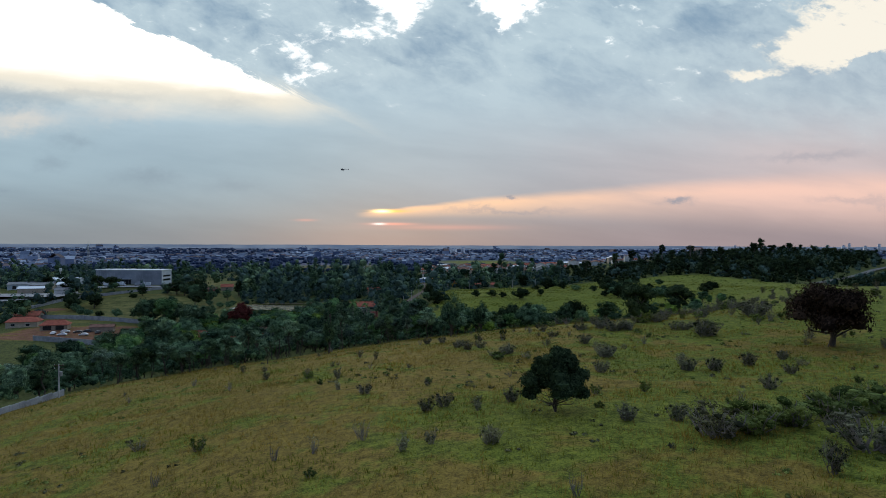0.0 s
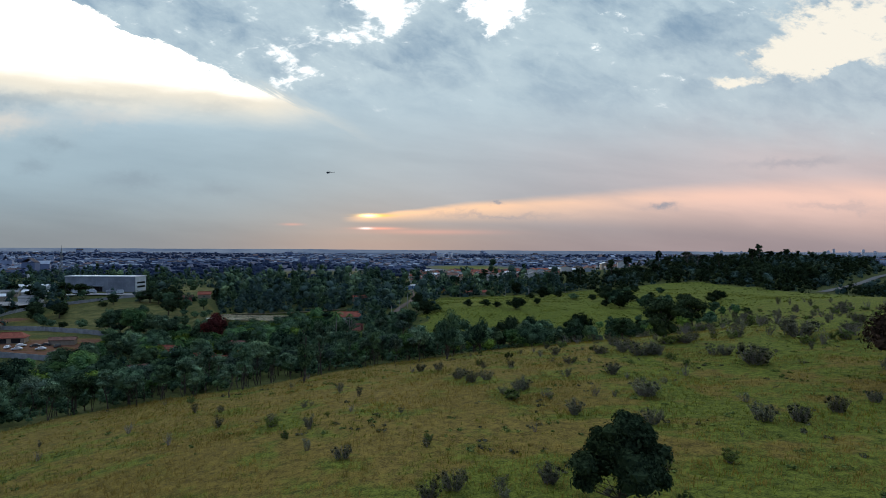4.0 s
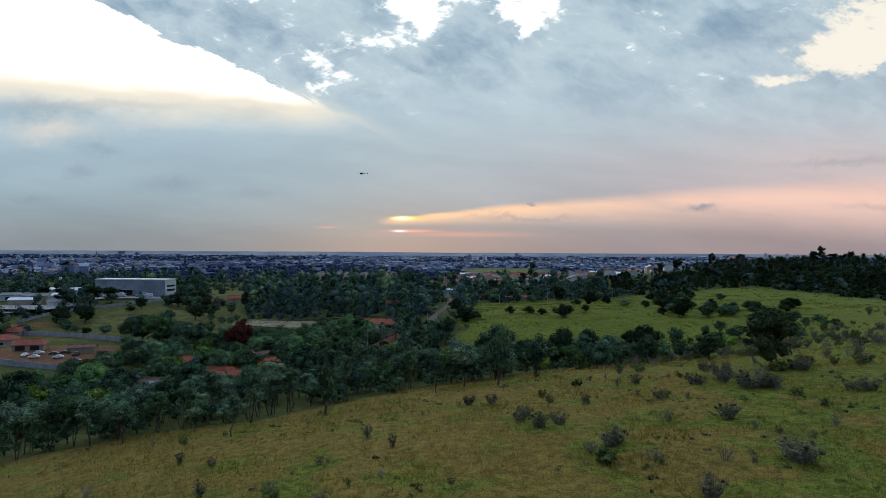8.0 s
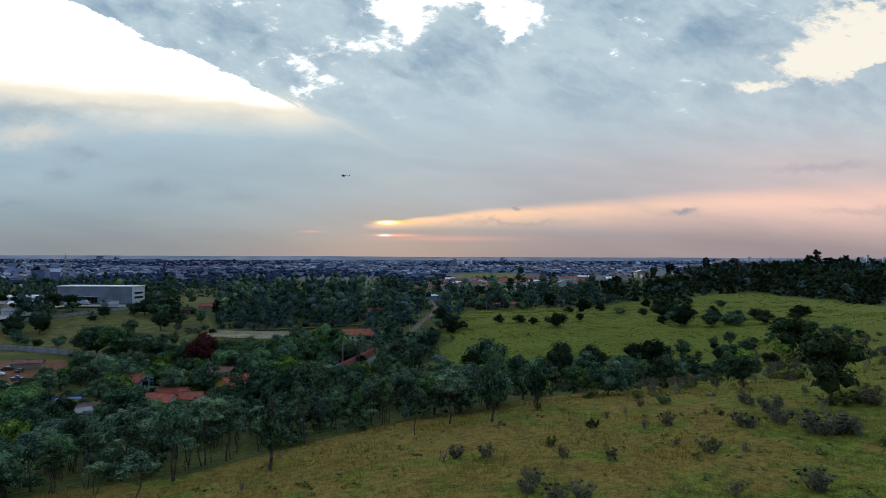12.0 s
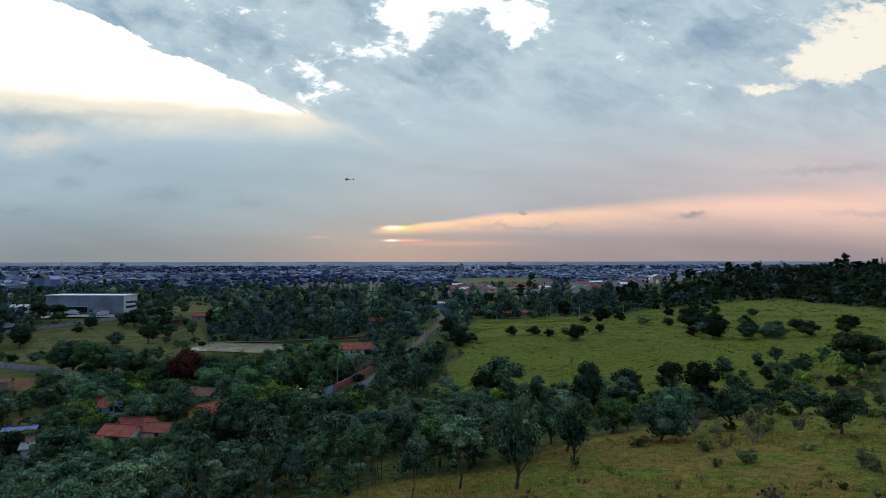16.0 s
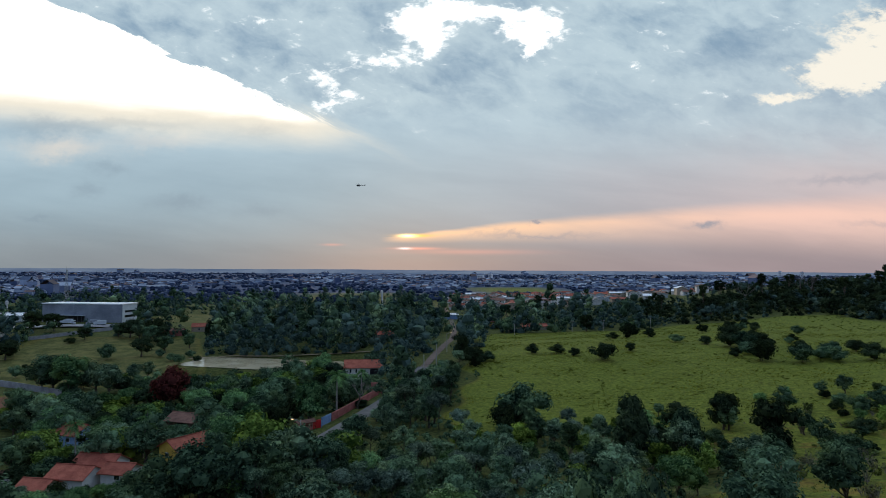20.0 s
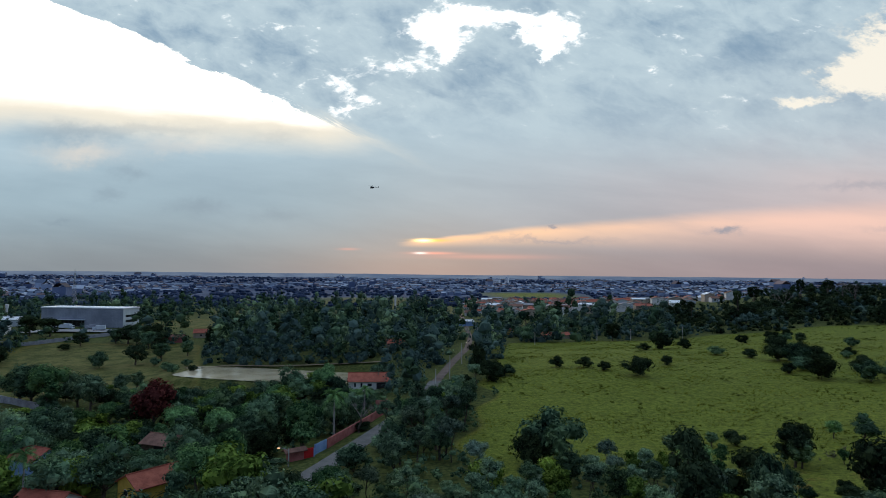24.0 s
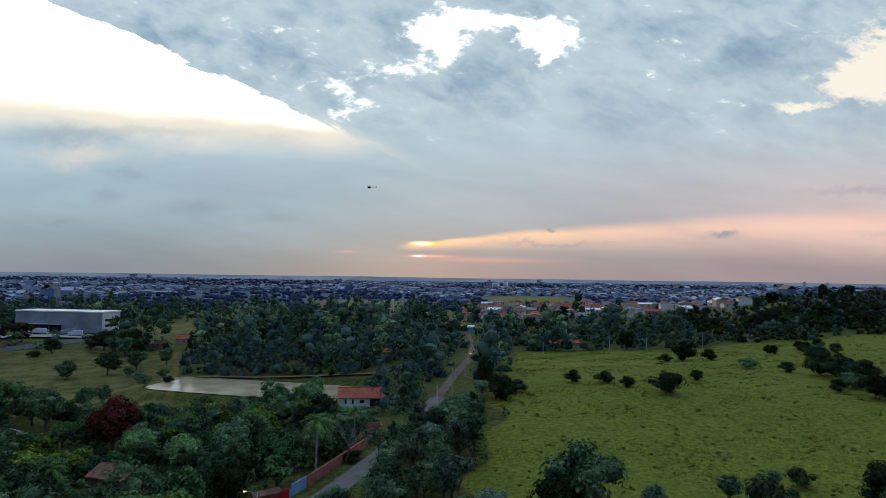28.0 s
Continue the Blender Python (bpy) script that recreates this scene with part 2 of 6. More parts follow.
# ---------------------------------------------------------------- materials
def material(name, rough=0.8, metal=0.0, spec=0.3):
    m = bpy.data.materials.new(name)
    m.use_nodes = True
    bsdf = m.node_tree.nodes["Principled BSDF"]
    bsdf.inputs["Roughness"].default_value, bsdf.inputs["Metallic"].default_value = rough, metal
    bsdf.inputs["Specular IOR Level"].default_value = spec
    return m, m.node_tree, bsdf


def place_of(tree, own=False):
    if own:
        return tree.nodes.new("ShaderNodeTexCoord").outputs["Object"]
    return tree.nodes.new("ShaderNodeNewGeometry").outputs["Position"]


def bump(tree, bsdf, height, strength, distance):
    n = tree.nodes.new("ShaderNodeBump")
    n.inputs["Strength"].default_value, n.inputs["Distance"].default_value = strength, distance
    tree.links.new(height.socket, n.inputs["Height"])
    tree.links.new(n.outputs[0], bsdf.inputs["Normal"])


def plain(name, dark, light, rough=0.8, metal=0.0, scale=1.5, grain=18.0, relief=0.3, dist=0.02, spec=0.3, vary=0.0):
    """A surface between two tones, mottled at two scales, with fine relief."""
    m, t, bsdf = material(name, rough, metal, spec)
    p = place_of(t)
    n1, n2 = noise_at(t, p, scale, 4), noise_at(t, p, grain, 3)
    mixv = (n1 * 0.6 + n2 * 0.4).step(0.32, 0.68)
    col = blend(t, mixv, dark, light)
    if vary:
        r = V(t, t.nodes.new("ShaderNodeObjectInfo").outputs["Random"])
        k = r.step(0.0, 1.0, 1.0 - vary, 1.0 + vary)
        col = blend(t, 1.0, col, vec3(t, k, k, k), "MULTIPLY")
    t.links.new(col, bsdf.inputs["Base Color"])
    bump(t, bsdf, n2, relief, dist)
    return m


def foliage(name, dark, light, vary=0.25, through_=0.12):
    m = bpy.data.materials.new(name)
    m.use_nodes = True
    t = m.node_tree
    t.nodes.clear()
    p = place_of(t)
    rnd = V(t, t.nodes.new("ShaderNodeObjectInfo").outputs["Random"])
    isl = V(t, t.nodes.new("ShaderNodeNewGeometry").outputs["Random Per Island"])
    n = noise_at(t, p, 0.55, 3) * 0.5 + noise_at(t, p, 0.14, 2) * 0.5
    fac = (n * 0.7 + isl * 0.5 + rnd * 0.2 - 0.22).step(0.12, 0.95)
    col = blend(t, fac, dark, light)
    k = rnd.step(0.0, 1.0, 1.0 - vary, 1.0 + vary)
    col = blend(t, 1.0, col, vec3(t, k * 1.03, k, k * 0.95), "MULTIPLY")
    col = blend(t, noise_at(t, p, 0.09, 2).step(0.46, 0.66) * 0.55, col, blend(t, 1.0, col, (1.28, 1.1, 0.72), "MULTIPLY"))
    dif, tra, mix_, out = (t.nodes.new(k2) for k2 in ("ShaderNodeBsdfDiffuse", "ShaderNodeBsdfTranslucent", "ShaderNodeMixShader", "ShaderNodeOutputMaterial"))
    t.links.new(col, dif.inputs[0])
    t.links.new(col, tra.inputs[0])
    mix_.inputs[0].default_value = through_
    t.links.new(dif.outputs[0], mix_.inputs[1])
    t.links.new(tra.outputs[0], mix_.inputs[2])
    t.links.new(mix_.outputs[0], out.inputs[0])
    return m


M = dict(
    leaf_dark=foliage("leaf_dark", (0.008, 0.023, 0.017), (0.160, 0.272, 0.158)),
    leaf_mid=foliage("leaf_mid", (0.015, 0.048, 0.023), (0.220, 0.405, 0.168)),
    leaf_grey=foliage("leaf_grey", (0.014, 0.031, 0.024), (0.225, 0.330, 0.255)),
    leaf_olive=foliage("leaf_olive", (0.013, 0.034, 0.023), (0.275, 0.420, 0.258)),
    leaf_lime=foliage("leaf_lime", (0.023, 0.052, 0.010), (0.298, 0.451, 0.097)),
    leaf_red=foliage("leaf_red", (0.034, 0.012, 0.012), (0.251, 0.072, 0.066)),
    leaf_umber=foliage("leaf_umber", (0.014, 0.011, 0.010), (0.143, 0.096, 0.072)),
    leaf_shrub=foliage("leaf_shrub", (0.032, 0.036, 0.024), (0.280, 0.290, 0.195)),
    leaf_shrub_green=foliage("leaf_shrub_green", (0.018, 0.034, 0.010), (0.212, 0.274, 0.094)),
    leaf_palm=foliage("leaf_palm", (0.022, 0.060, 0.022), (0.175, 0.327, 0.117)),
    # leaf green pushed towards blue to carry the haze over the far woods
    leaf_far_hazed=foliage("leaf_far_hazed", (0.006, 0.020, 0.023), (0.102, 0.168, 0.152), 0.1),
    leaf_lone=foliage("leaf_lone", (0.006, 0.014, 0.009), (0.060, 0.092, 0.048)),
    # blue of the distance haze is mixed straight into these leaves
    leaf_distant_hazed=foliage("leaf_distant_hazed", (0.022, 0.037, 0.084), (0.078, 0.108, 0.188), 0.1),
    straw=foliage("straw", (0.185, 0.143, 0.043), (0.390, 0.303, 0.092), 0.1, 0.55),
    blade=foliage("blade", (0.090, 0.110, 0.020), (0.262, 0.285, 0.056), 0.1, 0.5),
    tussock=foliage("tussock", (0.044, 0.060, 0.014), (0.170, 0.205, 0.045), 0.1, 0.5),
    bark=plain("bark", (0.035, 0.028, 0.022), (0.130, 0.105, 0.085), 0.95, scale=2, grain=14, relief=0.8, vary=0.3),
    bark_pale=plain("bark_pale", (0.200, 0.190, 0.170), (0.420, 0.400, 0.370), 0.9, scale=2, grain=10, relief=0.4),
    twig=plain("twig", (0.120, 0.100, 0.090), (0.260, 0.230, 0.210), 0.95, vary=0.3),
)


# ---------------------------------------------------------------- the lie of the land
# mounds: x, y, spread, height over the plain
MOUNDS_NEAR = [(40, 80, 55, 2.8), (80, 140, 45, 5.0), (0, 110, 40, 6.5), (40, 175, 40, 6.4), (-60, 140, 50, 7.6), (-15, 200, 45, 2.4), (60, 245, 40, -2.1), (100, 300, 45, -1.9), (60, 345, 50, 6.5), (-20, 280, 45, 4.5), (-85, 240, 55, -1.9), (-130, 310, 55, -5.4), (-60, 360, 50, -0.9), (-170, 350, 60, 5.5), (-140, 410, 55, -1.5), (10, 20, 50, 14.8), (120, 60, 60, 5.6), (-60, 60, 50, -0.5), (170, 150, 70, 21.1), (-110, 170, 50, -4.7), (-40, 330, 45, -3.8)]
MOUNDS_FAR = [(-240, 380, 80, -9.6), (-220, 540, 90, 7.6), (20, 430, 70, 4.7), (170, 350, 75, 5.8), (230, 250, 80, 13.4), (370, 560, 110, 3.9), (270, 430, 90, 7.6), (450, 600, 150, 26.7), (0, 600, 150, -0.9), (200, 650, 140, 8.6), (450, 850, 140, 8.5), (-150, 0, 90, 11.4), (120, 0, 60, 17.5)]
POND = (-57.5, 396.0, 38.0, 14.5, -0.16, -14.3)  # x, y, half length, half width, turn, water level


def pond_ring(x, y):
    c, s = math.cos(POND[4]), math.sin(POND[4])
    u, v = (x - POND[0]) * c + (y - POND[1]) * s, (y - POND[1]) * c - (x - POND[0]) * s
    return ((u / POND[2]) ** 10 + ((v + 0.12 * u) / POND[3]) ** 10) ** 0.1


def height(x, y):
    x, y = np.asarray(x, float), np.asarray(y, float)
    z = np.full(np.broadcast(x, y).shape, -15.0)
    for a, b, s, k in MOUNDS_NEAR + MOUNDS_FAR:
        z = z + k * np.exp(-((x - a) ** 2 + (y - b) ** 2) / (2 * s * s))
    r = np.hypot(x, y)
    f = np.clip((r - 900) / 3900, 0, 1)
    z = z + f * f * (3 - 2 * f) * 22.0 + 20.0 * np.exp(-((x - 1000) / 420) ** 2 - ((y - 1350) / 420) ** 2)
    w = np.clip((1.35 - pond_ring(x, y)) / 0.35, 0, 1)
    z = z * (1 - w) + w * (POND[5] + 0.5 - 1.2 * np.clip((1.06 - pond_ring(x, y)) / 0.1, 0, 1))
    return z


def hz(x, y):
    return float(height(x, y))


EDGE_X = (-400, -110, -75, -62, -45, -28, -13, 0, 15, 30, 50, 70, 95, 130, 400)
EDGE_Y = (40, 60, 118, 146, 153, 150, 163, 173, 172, 186, 200, 206, 214, 228, 300)
ROAD = ((-24, 236), (-16.5, 258), (-9.5, 280), (-3.0, 300), (2.5, 320), (10, 350), (19, 392), (27, 432), (34, 500), (40, 620), (44, 760))


def smooth(v, lo, hi):
    f = np.clip((np.asarray(v, float) - lo) / (hi - lo), 0, 1)
    return f * f * (3 - 2 * f)


def road_x(y):
    return np.interp(y, [p[1] for p in ROAD], [p[0] for p in ROAD])


def edge(x):
    return np.interp(x, EDGE_X, EDGE_Y)


def meadow(x, y):
    """1 on the far green meadow."""
    x = x + 2.5 * np.sin(y * 0.21) + 1.8 * np.sin(y * 0.09 + 1)
    y = y + 4.0 * np.sin(x * 0.11) + 3.0 * np.sin(x * 0.047 + 2)
    left = np.interp(y, (240, 262, 345, 430, 470), (60, 12, 26, 40, 60))
    return smooth(x, left - 2, left + 4) * smooth(y, 246 + 0.1 * np.maximum(x - 60, 0), 264) * (1 - smooth(y + 0.05 * x, 452, 468)) * (1 - smooth(x, 240, 270))


def lawn(x, y):
    """1 on the mown slope below the warehouse and on the dry knoll behind it."""
    knoll = smooth(x, -196, -184) * (1 - smooth(x, -132, -118)) * smooth(y, 562, 572) * (1 - smooth(y + 0.3 * x, 610, 630))
    return knoll + smooth(x, -215, -200) * (1 - smooth(x, -92 - 0.35 * (y - 400), -84 - 0.35 * (y - 400))) * smooth(y, 362, 372) * (1 - smooth(y, 482, 492))


def earth(x, y):
    """1 on the bare red earth of the yards."""
    return np.maximum(0.75 * smooth(x, -200, -185) * (1 - smooth(x, -130, -112)) * smooth(y, 300, 310) * (1 - smooth(y, 345, 362)),
                      np.exp(-((x + 104) / 10) ** 2 - ((y - 338) / 9) ** 2) + np.exp(-((x + 106) / 9) ** 2 - ((y - 290) / 8) ** 2) + np.exp(-((x + 222) / 15) ** 2 - ((y - 430) / 9) ** 2))


def pasture(x, y):
    """1 on the light fields out on the plain."""
    return np.exp(-((x - 230) / 95) ** 4 - ((y - 1400) / 170) ** 4) + np.exp(-((x + 75) / 85) ** 4 - ((y - 1130) / 90) ** 4)


def wood(x, y):
    """1 where trees stand close."""
    beyond = smooth(y - edge(x), -2, 6)
    scrub = smooth(x, 52, 72) * (1 - smooth(y, 285, 300))
    return beyond * (1 - scrub) * (1 - meadow(x, y)) * (1 - lawn(x, y)) * (1 - earth(x, y)) * (1 - smooth(np.hypot(x, y - 200), 900, 1100))


def lines(lo, hi, step, near, far, growth=1.09):
    """Grid lines: even from lo to hi, then wider and wider out to near and far."""
    v = list(np.arange(lo, hi + step / 2, step))
    s = step
    while v[-1] < far:
        s *= growth
        v.append(v[-1] + s)
    s = step
    while v[0] > near:
        s *= growth
        v.insert(0, v[0] - s)
    return np.array(v)


def mesh_of(name, verts, faces, mat, smooth_=False):
    me = bpy.data.meshes.new(name)
    me.from_pydata(np.asarray(verts, float).tolist(), [], faces if isinstance(faces, list) else np.asarray(faces).tolist())
    for m in mat if isinstance(mat, (list, tuple)) else (mat,):
        me.materials.append(m)
    if smooth_:
        me.polygons.foreach_set("use_smooth", [True] * len(me.polygons))
    me.update()
    return me


def ground_material():
    m, t, bsdf = material("ground", 0.95, 0.0, 0.1)
    p = place_of(t)

    def attr(name):
        n = t.nodes.new("ShaderNodeAttribute")
        n.attribute_name = name
        return V(t, n.outputs["Fac"])

    big, medium, tuft, grain = noise_at(t, p, 0.035, 4), noise_at(t, p, 0.16, 5, 0.6), noise_at(t, p, 0.9, 5, 0.65), noise_at(t, p, 4.5, 4, 0.6)
    wisp = (grain * 0.5 + tuft * 0.5)
    dry = blend(t, wisp.step(0.34, 0.66), (0.076, 0.054, 0.012), (0.280, 0.199, 0.042))
    green = blend(t, wisp.step(0.35, 0.65), (0.036, 0.050, 0.007), (0.200, 0.222, 0.030))
    lushc = blend(t, wisp.step(0.36, 0.64), (0.056, 0.076, 0.010), (0.205, 0.234, 0.032))
    mead = attr("meadow")
    hill = blend(t, (medium * 0.6 + big * 0.4 + attr("damp") * 0.2).step(0.50, 0.60), dry, green)
    col = blend(t, mead, hill, blend(t, (medium * 0.7 + tuft * 0.3).step(0.42, 0.60) * 0.85, lushc, green))
    lawnc = blend(t, (medium * 0.6 + tuft * 0.4).step(0.38, 0.62), (0.052, 0.064, 0.014), (0.150, 0.138, 0.044))
    col = blend(t, attr("lawn"), col, lawnc)
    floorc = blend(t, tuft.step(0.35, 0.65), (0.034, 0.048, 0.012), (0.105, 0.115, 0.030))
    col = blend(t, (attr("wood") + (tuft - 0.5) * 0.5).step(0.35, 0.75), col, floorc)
    red = blend(t, (tuft * 0.5 + medium * 0.5).step(0.35, 0.65), (0.110, 0.046, 0.026), (0.230, 0.110, 0.066))
    col = blend(t, (attr("earth") * 0.8 + (medium - 0.5) * 0.9).step(0.42, 0.56), col, red)
    # distance haze is painted into the colour of the plain as blue
    hazed_plain = blend(t, (big * 0.5 + medium * 0.5).step(0.4, 0.6), (0.033, 0.052, 0.100), (0.082, 0.112, 0.178))
    col = blend(t, attr("plain"), col, hazed_plain)
    t.links.new(col, bsdf.inputs["Base Color"])
    bump(t, bsdf, wisp, 0.6, 0.25)
    return m


M["ground"] = ground_material()


# shrubs on the hillside: x, y, width
GREY_SHRUBS = [(1.8, 72.8, 2.5), (4.0, 74.2, 2.9), (7.7, 73.0, 1.7), (12.0, 73.1, 2.8), (-5.7, 87.0, 2.4), (-5.4, 63.4, 2.2), (1.3, 58.9, 1.6), (-1.6, 57.9, 1.7), (6.5, 56.4, 2.8), (9.7, 42.0, 1.8), (20.4, 113.7, 3.2), (16.8, 124.5, 2.8), (13.5, 130.0, 2.6), (29.4, 89.9, 3.0), (35.7, 105.1, 4.0), (42.0, 88.4, 3.8), (45.8, 87.3, 3.5), (53.2, 90.5, 3.5), (43.8, 71.7, 3.1), (54.0, 82.0, 2.4), (60.8, 93.4, 2.6), (63.4, 121.1, 6.0), (87.4, 141.9, 7.0)]
BIG_SHRUBS = [(25.6, 52.3, 5.0), (34.8, 45.8, 5.3), (28.1, 41.4, 2.2), (25.4, 58.4, 2.8), (20.8, 59.9, 2.8)]
GREEN_BUSHES = [(29.3, 52.7, 4.3), (33.8, 53.7, 3.9), (39.1, 54.8, 4.8), (45.1, 57.4, 4.5), (-15.6, 105.7, 1.9), (17.2, 107.5, 2.2), (29.2, 74.7, 1.8)]
MORE_SHRUBS = [(19.5, 112.8, 2.8), (17.0, 111.1, 1.9), (14.1, 123.4, 3.2), (12.4, 127.3, 2.4), (23.4, 134.9, 1.8), (19.1, 137.6, 2.0), (10.8, 142.0, 2.5), (7.4, 142.9, 2.5), (34.9, 134.9, 2.3), (37.9, 121.8, 3.6), (30.0, 122.2, 2.0), (36.1, 105.9, 2.5), (22.5, 96.9, 3.1), (42.2, 112.1, 1.5), (50.4, 137.8, 5.0), (49.0, 143.4, 3.3), (44.0, 143.0, 3.5), (36.3, 148.1, 2.9), (63.7, 130.5, 3.6), (-30.1, 124.3, 1.5), (-25.4, 121.0, 1.6), (-23.3, 109.4, 1.7), (-15.6, 106.4, 1.6), (-36.9, 115.3, 1.8), (-7.6, 126.1, 1.6), (-11.3, 115.5, 1.0), (-5.3, 108.4, 1.3), (1.4, 104.2, 1.1)]


def moist(x, y):
    """1 where the grass stays green: the hollows, the north slope and the feet of the shrubs."""
    d = np.exp(-((x - 14) / 16) ** 2 - ((y - 68) / 9) ** 2) + np.exp(-((x - 42) / 30) ** 2 - ((y - 55) / 9) ** 2) + smooth(x, 20, 60) * 0.3 + smooth(x + 0.3 * (y - 150), 55, 95) * 0.35
    for a, b, w in GREY_SHRUBS + BIG_SHRUBS + GREEN_BUSHES + MORE_SHRUBS:
        d = d + 0.55 * np.exp(-((x - a) / (1.0 + 0.9 * w)) ** 2 - ((y - b + 0.6) / (0.8 + 0.7 * w)) ** 2)
    return np.minimum(d, 1.2)


def make_ground():
    xs, ys = lines(-150, 170, 2.0, -4700, 4700), lines(0, 470, 2.0, -900, 4900)
    gx, gy = np.meshgrid(xs, ys)
    gz = height(gx, gy)
    rough = np.array([noise.noise(Vector((float(a) * 0.13, float(b) * 0.13, 0))) for a, b in zip(gx.ravel(), gy.ravel())]).reshape(gx.shape)
    near = 1 - smooth(np.hypot(gx, gy - 200), 320, 420)
    gz = gz + rough * 0.22 * near * (1 - smooth(1.5 - pond_ring(gx, gy), 0.0, 0.3))
    nx = len(xs)
    idx = np.arange(len(ys) * nx).reshape(len(ys), nx)
    quads = np.stack([idx[:-1, :-1], idx[:-1, 1:], idx[1:, 1:], idx[1:, :-1]], -1).reshape(-1, 4)
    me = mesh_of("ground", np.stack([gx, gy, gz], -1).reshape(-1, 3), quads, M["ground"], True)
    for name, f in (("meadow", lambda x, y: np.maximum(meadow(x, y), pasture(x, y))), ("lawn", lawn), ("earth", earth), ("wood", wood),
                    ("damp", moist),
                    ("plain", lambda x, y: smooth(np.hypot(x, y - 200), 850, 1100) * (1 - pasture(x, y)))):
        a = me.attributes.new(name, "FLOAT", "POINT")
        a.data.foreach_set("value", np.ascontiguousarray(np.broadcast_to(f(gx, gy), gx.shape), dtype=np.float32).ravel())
    tagged(new("ground", me), "grassy hillside falling to a wooded valley and a wide plain", "ground", kind="structure")


make_ground()


# ---------------------------------------------------------------- trees
class Soup:
    """Vertices and faces gathered into one mesh."""

    def __init__(self):
        self.v, self.f, self.n = [], [], 0

    def add(self, v, f):
        v, f = np.asarray(v, float), np.asarray(f, int)
        self.v.append(v)
        self.f.extend((f + self.n).tolist())
        self.n += len(v)

    def mesh(self, name, mat, smooth_=False):
        return mesh_of(name, np.concatenate(self.v), self.f, mat, smooth_)


def unit(v):
    return v / np.maximum(np.linalg.norm(v, axis=-1, keepdims=True), 1e-9)


def ico():
    bm = bmesh.new()
    bmesh.ops.create_icosphere(bm, subdivisions=1, radius=1)
    v = np.array([x.co[:] for x in bm.verts])
    f = np.array([[x.index for x in g.verts] for g in bm.faces])
    bm.free()
    return v, f


def ico2():
    bm = bmesh.new()
    bmesh.ops.create_icosphere(bm, subdivisions=2, radius=1)
    v = np.array([x.co[:] for x in bm.verts])
    f = np.array([[x.index for x in g.verts] for g in bm.faces])
    bm.free()
    return v, f


ICO, ICO2 = ico(), ico2()


def lump(soup, rng, centre, radius, flat=0.8, rough=0.25, fine=False):
    v, f = ICO2 if fine else ICO
    r = radius * (1 + rough * (rng.random(len(v)) * 2 - 1))
    soup.add(centre + v * r[:, None] * (1, 1, flat), f)


def leaves(soup, rng, centres, radii, count, size, flat=0.8, up=0.35, slim=0.55):
    """Leaf sprays scattered through the outer shell of each clump."""
    k = len(centres)
    which = np.repeat(np.arange(k), count)
    d = unit(rng.normal(size=(len(which), 3)))
    d[:, 2] = np.where(d[:, 2] < -0.45, -d[:, 2], d[:, 2])
    pos = centres[which] + d * (radii[which] * (0.72 + 0.42 * rng.random(len(which))))[:, None] * (1, 1, flat)
    nrm = unit(d + rng.normal(size=d.shape) * 0.32 + (0, 0, up))
    a = unit(np.cross(nrm, rng.normal(size=d.shape)))
    b = np.cross(nrm, a)
    s = (size * (0.6 + 0.8 * rng.random(len(which))))[:, None]
    droop = nrm * s * 0.25
    v = np.stack([pos - a * s, pos - b * s * slim + droop, pos + a * s, pos + b * s * slim + droop], 1).reshape(-1, 3)
    soup.add(v, np.arange(len(v)).reshape(-1, 4))


def limb(soup, pts, radii, sides=6):
    """A tapered tube along points."""
    pts = np.asarray(pts, float)
    rings = []
    for i, p in enumerate(pts):
        d = unit(pts[min(i + 1, len(pts) - 1)] - pts[max(i - 1, 0)])
        a = unit(np.cross(d, (0.31, 0.95, 0.02)))
        b = np.cross(d, a)
        ang = np.linspace(0, 2 * math.pi, sides, endpoint=False)
        rings.append(p + radii[i] * (np.cos(ang)[:, None] * a + np.sin(ang)[:, None] * b))
    v = np.concatenate(rings)
    f = []
    for i in range(len(pts) - 1):
        for j in range(sides):
            k = (j + 1) % sides
            f.append((i * sides + j, i * sides + k, (i + 1) * sides + k, (i + 1) * sides + j))
    soup.add(v, f)


def part(name, data, parent, label=""):
    ob = new(name, data)
    ob.parent = parent
    if label:
        ob["label"] = label
    return ob


def bowed(rng, a, b, wob=0.08, n=4):
    a, b = np.asarray(a, float), np.asarray(b, float)
    ln = np.linalg.norm(b - a)
    pts = [a + (b - a) * i / (n - 1) for i in range(n)]
    for p in pts[1:-1]:
        p += rng.normal(size=3) * wob * ln
    return np.array(pts)


